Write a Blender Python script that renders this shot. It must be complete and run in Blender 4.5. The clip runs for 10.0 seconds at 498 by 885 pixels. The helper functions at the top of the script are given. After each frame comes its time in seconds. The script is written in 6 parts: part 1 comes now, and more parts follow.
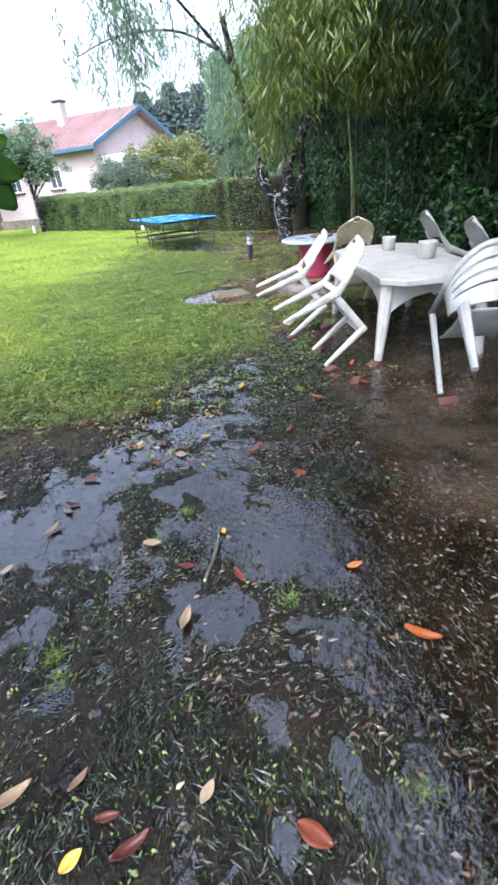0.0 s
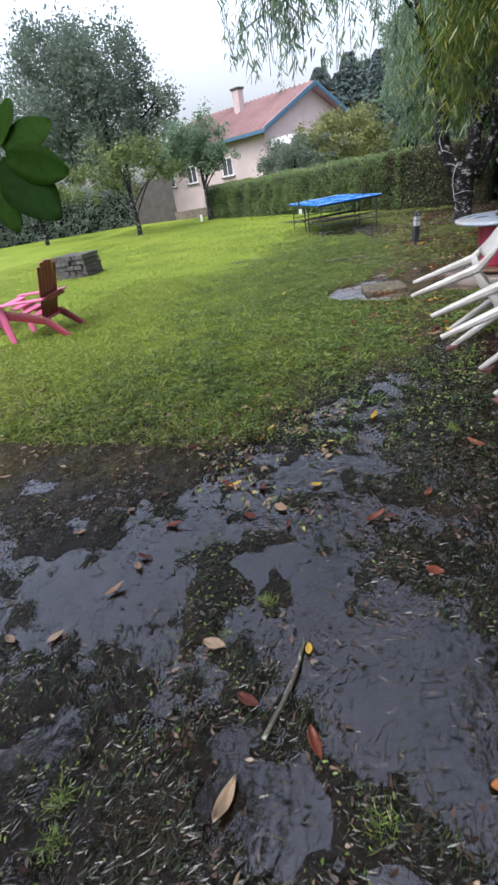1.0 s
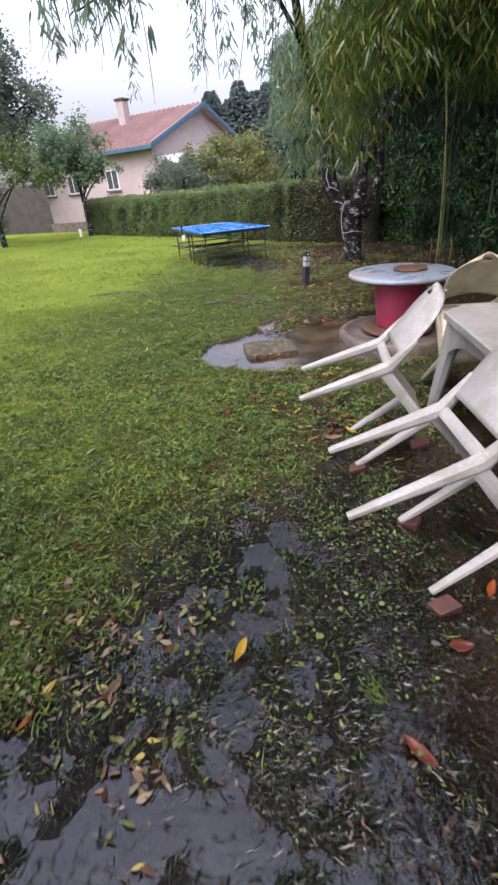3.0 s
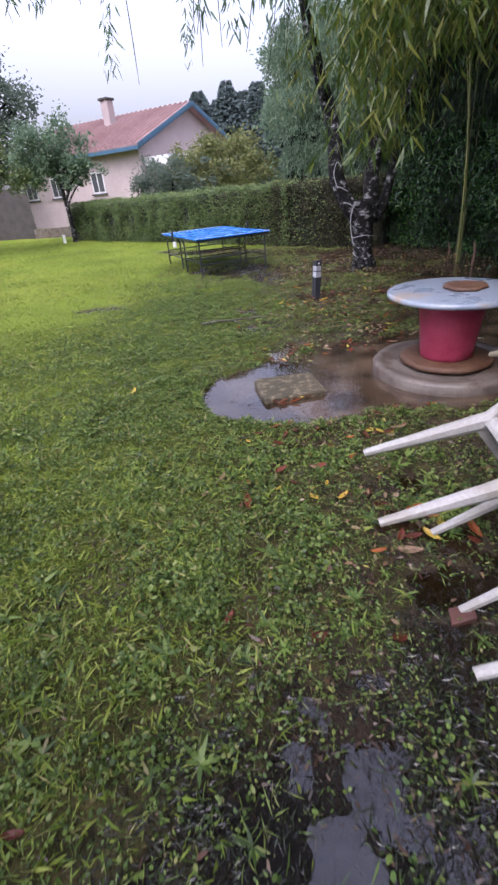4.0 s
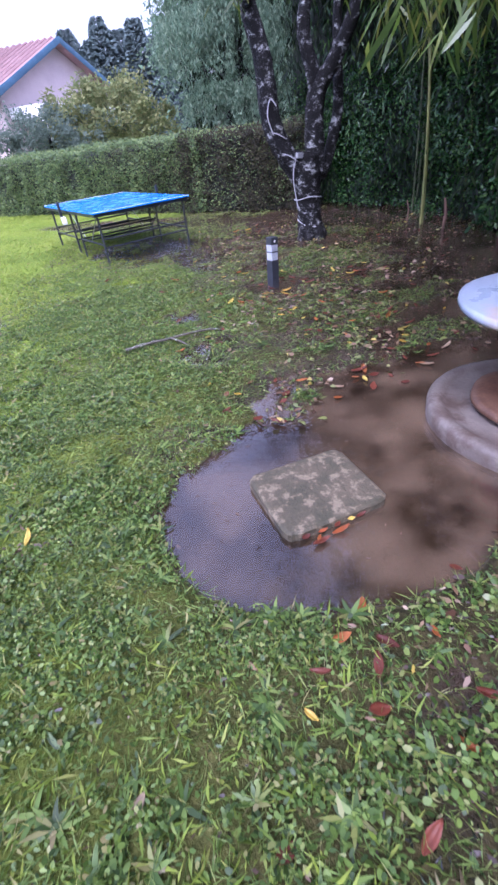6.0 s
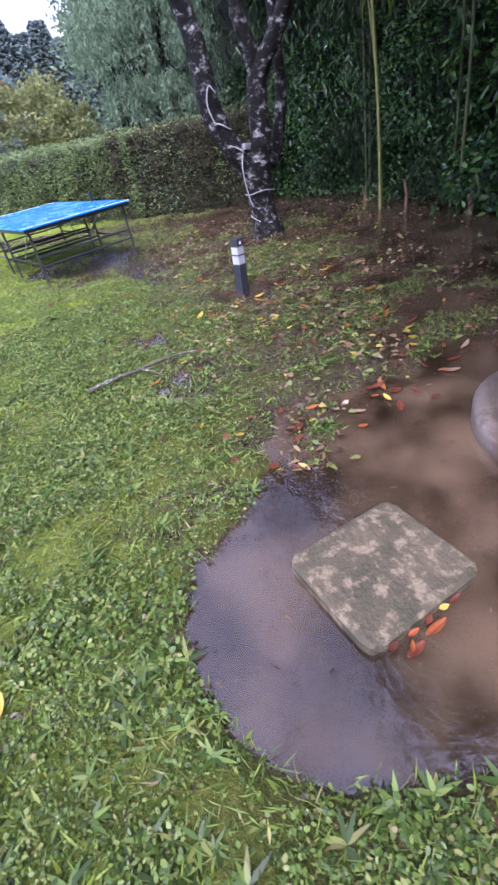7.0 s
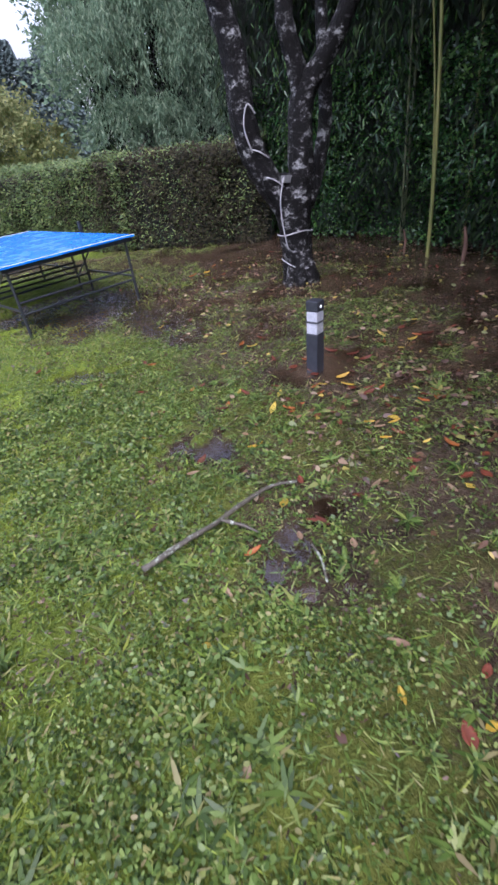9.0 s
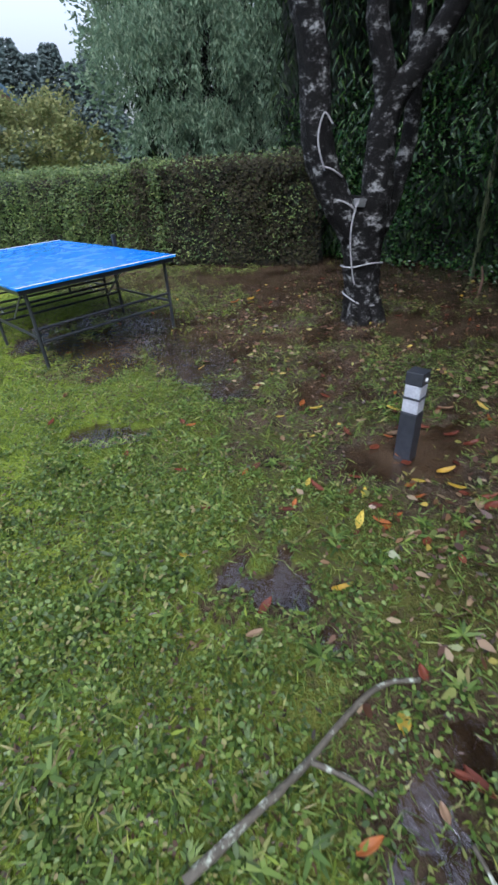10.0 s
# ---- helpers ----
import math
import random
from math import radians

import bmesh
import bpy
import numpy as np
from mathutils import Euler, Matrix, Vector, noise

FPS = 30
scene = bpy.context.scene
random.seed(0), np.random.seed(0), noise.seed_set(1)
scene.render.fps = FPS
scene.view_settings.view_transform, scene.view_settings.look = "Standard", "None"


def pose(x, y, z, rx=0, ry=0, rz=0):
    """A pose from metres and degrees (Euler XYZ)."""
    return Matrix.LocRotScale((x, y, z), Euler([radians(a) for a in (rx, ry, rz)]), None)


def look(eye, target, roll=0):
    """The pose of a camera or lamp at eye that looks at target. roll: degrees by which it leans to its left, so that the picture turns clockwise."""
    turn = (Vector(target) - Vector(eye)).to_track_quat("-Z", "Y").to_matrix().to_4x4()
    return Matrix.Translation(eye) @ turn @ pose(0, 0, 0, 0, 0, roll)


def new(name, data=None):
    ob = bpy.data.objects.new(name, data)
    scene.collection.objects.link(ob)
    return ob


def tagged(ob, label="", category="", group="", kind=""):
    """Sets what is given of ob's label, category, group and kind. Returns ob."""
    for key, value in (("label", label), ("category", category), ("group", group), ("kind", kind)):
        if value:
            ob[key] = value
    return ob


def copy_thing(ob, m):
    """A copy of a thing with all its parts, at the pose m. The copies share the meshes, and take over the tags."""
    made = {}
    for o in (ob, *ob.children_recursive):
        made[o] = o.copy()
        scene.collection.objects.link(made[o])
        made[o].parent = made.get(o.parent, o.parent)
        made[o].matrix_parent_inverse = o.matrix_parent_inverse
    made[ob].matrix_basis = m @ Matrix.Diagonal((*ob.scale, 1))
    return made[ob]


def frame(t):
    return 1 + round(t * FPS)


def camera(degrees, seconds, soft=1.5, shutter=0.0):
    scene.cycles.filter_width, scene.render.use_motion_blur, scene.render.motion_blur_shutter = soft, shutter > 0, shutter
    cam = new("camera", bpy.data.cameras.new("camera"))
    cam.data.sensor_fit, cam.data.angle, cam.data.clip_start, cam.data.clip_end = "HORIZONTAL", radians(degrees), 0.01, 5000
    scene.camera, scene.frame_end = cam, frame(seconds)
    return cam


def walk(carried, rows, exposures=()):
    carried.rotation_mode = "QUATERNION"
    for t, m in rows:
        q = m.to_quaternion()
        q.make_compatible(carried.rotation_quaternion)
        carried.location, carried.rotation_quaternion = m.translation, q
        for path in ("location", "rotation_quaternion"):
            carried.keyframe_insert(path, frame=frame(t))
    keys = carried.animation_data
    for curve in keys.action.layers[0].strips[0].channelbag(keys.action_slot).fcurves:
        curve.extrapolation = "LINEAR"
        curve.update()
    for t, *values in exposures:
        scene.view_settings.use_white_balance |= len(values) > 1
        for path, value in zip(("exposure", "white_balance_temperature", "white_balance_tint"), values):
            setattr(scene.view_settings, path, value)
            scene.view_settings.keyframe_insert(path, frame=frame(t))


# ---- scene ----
cam = camera(58.7, 10.0, soft=2.6, shutter=0.15)
METRES, EYE, TILT, LEAN, TURN = 9.036, 1.5, 0.0, 0.0, 0.0
ROWS = [
    (0.0, 0.0, 0.0, 0.0, -2.86, -30.63, 4.84),
    (0.5, 0.0154, 0.0384, 0.0039, 8.65, -30.13, 5.16),
    (1.0, 0.0137, 0.0802, -0.002, 16.11, -30.38, 9.02),
    (1.5, 0.0125, 0.1222, -0.004, 14.92, -33.27, 9.31),
    (2.0, 0.0302, 0.161, 0.0072, 17.47, -29.5, 4.13),
    (2.5, 0.0302, 0.2098, 0.0038, 7.79, -29.86, 3.06),
    (4.0, -0.0076, 0.3849, 0.0016, 3.29, -29.73, 4.82),
    (4.5, -0.0196, 0.4461, 0.0004, 3.29, -30.53, 4.76),
    (5.0, -0.0396, 0.5011, -0.0057, 0.04, -32.38, 6.89),
    (5.5, -0.0485, 0.5532, -0.0031, -6.16, -34.38, 6.02),
    (7.0, -0.0672, 0.6738, -0.0084, -16.97, -36.33, 9.5),
    (7.5, -0.0883, 0.6996, -0.011, -25.31, -37.97, 11.44),
    (8.0, -0.0993, 0.7432, -0.0091, -25.26, -35.61, 9.67),
    (8.5, -0.1107, 0.8038, -0.0099, -19.68, -33.76, 5.61),
    (9.0, -0.1112, 0.8571, -0.0035, -21.29, -33.87, 6.55),
    (9.5, -0.1022, 0.9086, -0.0003, -20.93, -33.25, 6.97),
    (10.0, -0.1085, 0.9641, 0.0005, -17.6, -32.35, 3.89),
]
# seconds, stops, kelvin, tint
EXPOSURES = [(0.0, 0.88, 5650, 13), (0.5, 0.33, 5850, 14), (1.0, 0.08, 6050, 16), (1.5, 0.33, 6200, 19), (2.0, -0.05, 6250, 21), (2.5, 0.05, 6250, 22), (4.0, -0.1, 5900, 28), (4.5, -0.3, 5450, 31), (5.0, -0.2, 5250, 36), (5.5, 0.33, 5120, 38), (7.0, 0.6, 5500, 35),
             (7.5, 1.02, 5850, 33), (8.0, 1.07, 5900, 33), (8.5, 0.36, 5750, 32), (9.0, 0.1, 5650, 28), (9.5, 0.33, 5600, 22), (10.0, -0.22, 5650, 15)]
walk(cam, [(t, pose(0, 0, EYE, TILT, LEAN, TURN) @ pose(METRES * x, METRES * y, METRES * z, 90 + pitch, roll, yaw)) for t, x, y, z, yaw, pitch, roll in ROWS], EXPOSURES)
SKY, SUN = 0.16, 0.4
BRANCH = (-0.91, 1.92, 1.65)

# ---- world and light: overcast, rainy afternoon ----
world = bpy.data.worlds.new("overcast_sky")
scene.world = world
world.use_nodes = True
wn, wl = world.node_tree.nodes, world.node_tree.links
sky = wn.new("ShaderNodeTexSky")
sky.sky_type, sky.sun_disc = "NISHITA", False
sky.sun_elevation, sky.sun_rotation = radians(55), radians(200)
sky.dust_density, sky.air_density = 4.0, 1.2
pale = wn.new("ShaderNodeHueSaturation")
pale.inputs["Saturation"].default_value = 0.34
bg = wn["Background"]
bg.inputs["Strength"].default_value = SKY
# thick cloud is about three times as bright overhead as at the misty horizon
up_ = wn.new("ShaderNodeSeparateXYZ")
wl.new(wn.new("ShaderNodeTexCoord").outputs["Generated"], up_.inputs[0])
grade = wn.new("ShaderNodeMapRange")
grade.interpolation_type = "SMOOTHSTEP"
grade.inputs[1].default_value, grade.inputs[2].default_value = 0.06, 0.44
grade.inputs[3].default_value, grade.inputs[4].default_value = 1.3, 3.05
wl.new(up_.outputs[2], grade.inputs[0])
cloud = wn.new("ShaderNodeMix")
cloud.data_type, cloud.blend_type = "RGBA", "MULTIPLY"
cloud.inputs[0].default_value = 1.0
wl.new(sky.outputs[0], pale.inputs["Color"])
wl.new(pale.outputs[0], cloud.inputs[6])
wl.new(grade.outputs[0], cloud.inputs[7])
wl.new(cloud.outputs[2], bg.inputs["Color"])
sun = new("sun", bpy.data.lights.new("sun", "SUN"))
sun.data.energy, sun.data.angle, sun.data.color = SUN, radians(25), (1.0, 0.98, 0.95)
sun.matrix_world = look((0, 0, 30), (4.0, 11.0, 0))


# ---- materials ----
def mat(name):
    m = bpy.data.materials.new(name)
    m.use_nodes = True
    nt = m.node_tree
    return m, nt, nt.nodes, nt.links, nt.nodes["Principled BSDF"]


def ramp(nd, stops):
    r = nd.new("ShaderNodeValToRGB")
    e = r.color_ramp.elements
    while len(e) < len(stops):
        e.new(0.5)
    for el, (p, c) in zip(e, stops):
        el.position, el.color = p, (*c, 1)
    return r


def noise_tex(nd, lk, scale, detail=4.0, coords=None, rough=0.55):
    n = nd.new("ShaderNodeTexNoise")
    n.inputs["Scale"].default_value, n.inputs["Detail"].default_value = scale, detail
    n.inputs["Roughness"].default_value = rough
    if coords is not None:
        lk.new(coords, n.inputs["Vector"])
    return n


def mix_col(nd, lk, fac, a, b, blend="MIX"):
    m = nd.new("ShaderNodeMix")
    m.data_type, m.blend_type = "RGBA", blend
    for s, v in ((m.inputs[0], fac), (m.inputs[6], a), (m.inputs[7], b)):
        if isinstance(v, (int, float)):
            s.default_value = v
        elif isinstance(v, tuple):
            s.default_value = (*v, 1)
        else:
            lk.new(v, s)
    return m.outputs[2]


def add_bump(nd, lk, p, height, strength, dist):
    b = nd.new("ShaderNodeBump")
    b.inputs["Strength"].default_value, b.inputs["Distance"].default_value = strength, dist
    lk.new(height, b.inputs["Height"])
    lk.new(b.outputs[0], p.inputs["Normal"])
    return b


def surface(name, c1, c2, scale=8.0, rough=0.5, fine=60.0, bump=0.3, dist=0.004, metal=0.0, c3=None, patch=3.0):
    """A worn surface: two tones mixed by noise at two scales, with relief."""
    m, nt, nd, lk, p = mat(name)
    tc = nd.new("ShaderNodeTexCoord").outputs["Object"]
    n1 = noise_tex(nd, lk, scale, 5, tc)
    n2 = noise_tex(nd, lk, fine, 4, tc)
    r = ramp(nd, [(0.35, c1), (0.65, c2)])
    lk.new(n1.outputs[0], r.inputs[0])
    col = mix_col(nd, lk, 0.35, r.outputs[0], n2.outputs[0], "OVERLAY")
    if c3:
        n3 = noise_tex(nd, lk, patch, 6, tc, 0.65)
        r3 = ramp(nd, [(0.52, (0, 0, 0)), (0.62, (1, 1, 1))])
        lk.new(n3.outputs[0], r3.inputs[0])
        col = mix_col(nd, lk, r3.outputs[0], col, c3)
    lk.new(col, p.inputs["Base Color"])
    rr = nd.new("ShaderNodeMapRange")
    rr.inputs[3].default_value, rr.inputs[4].default_value = max(0.03, rough - 0.15), min(1, rough + 0.15)
    lk.new(n1.outputs[0], rr.inputs[0])
    lk.new(rr.outputs[0], p.inputs["Roughness"])
    p.inputs["Metallic"].default_value = metal
    add_bump(nd, lk, p, n2.outputs[0], bump, dist)
    return m


def leaf_mat(name, stops, rough=0.4, thin=0.25, by_object=False):
    """Leaves: colour by the single leaf, wet gloss, light through the blade."""
    m, nt, nd, lk, p = mat(name)
    if by_object:
        rnd = nd.new("ShaderNodeObjectInfo").outputs["Random"]
    else:
        rnd = nd.new("ShaderNodeNewGeometry").outputs["Random Per Island"]
    r = ramp(nd, stops)
    lk.new(rnd, r.inputs[0])
    tc = nd.new("ShaderNodeTexCoord").outputs["Object"]
    n = noise_tex(nd, lk, 40 if by_object else 3.5, 4, tc)
    col = mix_col(nd, lk, 0.45, r.outputs[0], n.outputs[0], "OVERLAY")
    lk.new(col, p.inputs["Base Color"])
    p.inputs["Roughness"].default_value = rough
    tr = nd.new("ShaderNodeBsdfTranslucent")
    lk.new(col, tr.inputs["Color"])
    mx = nd.new("ShaderNodeMixShader")
    mx.inputs[0].default_value = thin
    lk.new(p.outputs[0], mx.inputs[1])
    lk.new(tr.outputs[0], mx.inputs[2])
    lk.new(mx.outputs[0], nd["Material Output"].inputs["Surface"])
    return m


def ground_mat():
    m, nt, nd, lk, p = mat("muddy_ground")
    geo = nd.new("ShaderNodeNewGeometry")
    pos = geo.outputs["Position"]
    lawn = nd.new("ShaderNodeAttribute")
    lawn.attribute_name = "lawn"
    n1 = noise_tex(nd, lk, 2.2, 6, pos)
    n2 = noise_tex(nd, lk, 30, 5, pos, 0.7)
    n3 = noise_tex(nd, lk, 0.5, 4, pos)
    mud = ramp(nd, [(0.3, (0.007, 0.006, 0.005)), (0.5, (0.012, 0.009, 0.007)), (0.72, (0.030, 0.020, 0.013))])
    lk.new(n1.outputs[0], mud.inputs[0])
    mudc = mix_col(nd, lk, 0.6, mud.outputs[0], n2.outputs[0], "OVERLAY")
    # brown earth by the trees, black silt in the flooded stretch
    loam = ramp(nd, [(0.3, (0.030, 0.021, 0.014)), (0.5, (0.058, 0.040, 0.026)), (0.72, (0.105, 0.074, 0.048))])
    lk.new(n1.outputs[0], loam.inputs[0])
    earth = nd.new("ShaderNodeAttribute")
    earth.attribute_name = "earth"
    mudc = mix_col(nd, lk, earth.outputs["Fac"], mudc, mix_col(nd, lk, 0.6, loam.outputs[0], n2.outputs[0], "OVERLAY"))
    sward = nd.new("ShaderNodeAttribute")
    sward.attribute_name = "sward"
    thatch = ramp(nd, [(0.3, (0.014, 0.012, 0.006)), (0.5, (0.046, 0.038, 0.015)), (0.7, (0.100, 0.074, 0.034))])
    lk.new(noise_tex(nd, lk, 16, 6, pos, 0.7).outputs[0], thatch.inputs[0])
    grass = ramp(nd, [(0.3, (0.105, 0.155, 0.016)), (0.5, (0.160, 0.220, 0.023)), (0.7, (0.215, 0.255, 0.034))])
    lk.new(n3.outputs[0], grass.inputs[0])
    grassc = mix_col(nd, lk, 0.7, mix_col(nd, lk, sward.outputs["Fac"], thatch.outputs[0], grass.outputs[0]), n2.outputs[0], "OVERLAY")
    ad = nd.new("ShaderNodeMath")
    ad.operation = "MULTIPLY_ADD"
    lk.new(n2.outputs[0], ad.inputs[0])
    ad.inputs[1].default_value = 0.9
    lk.new(lawn.outputs["Fac"], ad.inputs[2])
    gr = ramp(nd, [(0.55, (0, 0, 0)), (1.15 / 1.3, (1, 1, 1))])
    lk.new(ad.outputs[0], gr.inputs[0])
    lk.new(mix_col(nd, lk, gr.outputs[0], mudc, grassc), p.inputs["Base Color"])
    rr = nd.new("ShaderNodeMapRange")
    rr.inputs[3].default_value, rr.inputs[4].default_value = 0.18, 0.80
    lk.new(gr.outputs[0], rr.inputs[0])
    lk.new(rr.outputs[0], p.inputs["Roughness"])
    sp = nd.new("ShaderNodeMapRange")
    sp.inputs[3].default_value, sp.inputs[4].default_value = 0.24, 0.14
    lk.new(gr.outputs[0], sp.inputs[0])
    lk.new(sp.outputs[0], p.inputs["Specular IOR Level"])
    n4 = noise_tex(nd, lk, 90, 4, pos, 0.7)
    hh = nd.new("ShaderNodeMath")
    hh.operation = "MULTIPLY_ADD"
    lk.new(n4.outputs[0], hh.inputs[0])
    hh.inputs[1].default_value = 0.5
    lk.new(n2.outputs[0], hh.inputs[2])
    add_bump(nd, lk, p, hh.outputs[0], 1.0, 0.03)
    return m


def water_mat():
    m, nt, nd, lk, p = mat("murky_rain_water")
    pos = nd.new("ShaderNodeNewGeometry").outputs["Position"]
    n = noise_tex(nd, lk, 7, 2, pos)
    n2 = noise_tex(nd, lk, 3, 2, pos)
    b = nd.new("ShaderNodeBump")
    b.inputs["Strength"].default_value, b.inputs["Distance"].default_value = 0.7, 0.02
    n3 = noise_tex(nd, lk, 34, 3, pos, 0.6)
    hf = nd.new("ShaderNodeMath")
    hf.operation = "MULTIPLY_ADD"
    lk.new(n3.outputs[0], hf.inputs[0])
    hf.inputs[1].default_value = 0.42
    lk.new(n.outputs[0], hf.inputs[2])
    hs = nd.new("ShaderNodeMath")
    hs.operation = "ADD"
    lk.new(hf.outputs[0], hs.inputs[0])
    lk.new(n2.outputs[0], hs.inputs[1])
    chop = nd.new("ShaderNodeAttribute")
    chop.attribute_name = "chop"
    hc = nd.new("ShaderNodeMath")
    hc.operation = "MULTIPLY"
    lk.new(hs.outputs[0], hc.inputs[0])
    lk.new(chop.outputs["Fac"], hc.inputs[1])
    lk.new(hc.outputs[0], b.inputs["Height"])
    fr = nd.new("ShaderNodeFresnel")
    fr.inputs["IOR"].default_value = 1.75
    lk.new(b.outputs[0], fr.inputs["Normal"])
    gl = nd.new("ShaderNodeBsdfGlossy")
    gl.inputs["Roughness"].default_value = 0.03
    gl.inputs["Color"].default_value = (0.88, 0.91, 1.0, 1)
    lk.new(b.outputs[0], gl.inputs["Normal"])
    tr = nd.new("ShaderNodeBsdfTransparent")
    tr.inputs["Color"].default_value = (0.74, 0.62, 0.47, 1)
    df = nd.new("ShaderNodeBsdfDiffuse")
    df.inputs["Color"].default_value = (0.17, 0.115, 0.07, 1)
    mud = nd.new("ShaderNodeMixShader")
    silt = nd.new("ShaderNodeAttribute")
    silt.attribute_name = "silt"
    cloudy = noise_tex(nd, lk, 2.6, 6, pos)
    ml = nd.new("ShaderNodeMath")
    ml.operation = "MULTIPLY"
    lk.new(silt.outputs["Fac"], ml.inputs[0])
    murk = ramp(nd, [(0.36, (0.12, 0.12, 0.12)), (0.62, (1, 1, 1))])
    lk.new(cloudy.outputs[0], murk.inputs[0])
    lk.new(murk.outputs[0], ml.inputs[1])
    lk.new(ml.outputs[0], mud.inputs[0])
    lk.new(tr.outputs[0], mud.inputs[1])
    lk.new(df.outputs[0], mud.inputs[2])
    mx = nd.new("ShaderNodeMixShader")
    lk.new(fr.outputs[0], mx.inputs[0])
    lk.new(mud.outputs[0], mx.inputs[1])
    lk.new(gl.outputs[0], mx.inputs[2])
    lk.new(mx.outputs[0], nd["Material Output"].inputs["Surface"])
    return m


def bark_mat():
    m, nt, nd, lk, p = mat("wet_dark_bark_with_lichen")
    tc = nd.new("ShaderNodeTexCoord").outputs["Object"]
    st = nd.new("ShaderNodeMapping")
    st.inputs["Scale"].default_value = (1.5, 1.5, 2.1)
    lk.new(tc, st.inputs[0])
    n = noise_tex(nd, lk, 6, 7, st.outputs[0], 0.72)
    n2 = noise_tex(nd, lk, 55, 5, tc, 0.7)
    c = ramp(nd, [(0.3, (0.006, 0.006, 0.006)), (0.51, (0.009, 0.0085, 0.008)), (0.56, (0.05, 0.05, 0.05)), (0.64, (0.34, 0.35, 0.34))])
    lk.new(n.outputs[0], c.inputs[0])
    lk.new(mix_col(nd, lk, 0.5, c.outputs[0], n2.outputs[0], "OVERLAY"), p.inputs["Base Color"])
    p.inputs["Roughness"].default_value = 0.5
    p.inputs["Specular IOR Level"].default_value = 0.12
    add_bump(nd, lk, p, n2.outputs[0], 0.9, 0.03)
    return m


def blue_top_mat():
    m, nt, nd, lk, p = mat("wet_blue_table_top")
    pos = nd.new("ShaderNodeTexCoord").outputs["Object"]
    n = noise_tex(nd, lk, 4.5, 6, pos, 0.6)
    r = ramp(nd, [(0.50, (0.006, 0.17, 0.66)), (0.63, (0.05, 0.28, 0.74))])
    lk.new(n.outputs[0], r.inputs[0])
    lk.new(r.outputs[0], p.inputs["Base Color"])
    rr = ramp(nd, [(0.45, (0.28, 0.28, 0.28)), (0.6, (0.06, 0.06, 0.06))])
    lk.new(n.outputs[0], rr.inputs[0])
    lk.new(rr.outputs[0], p.inputs["Roughness"])
    add_bump(nd, lk, p, n.outputs[0], 0.2, 0.003)
    return m


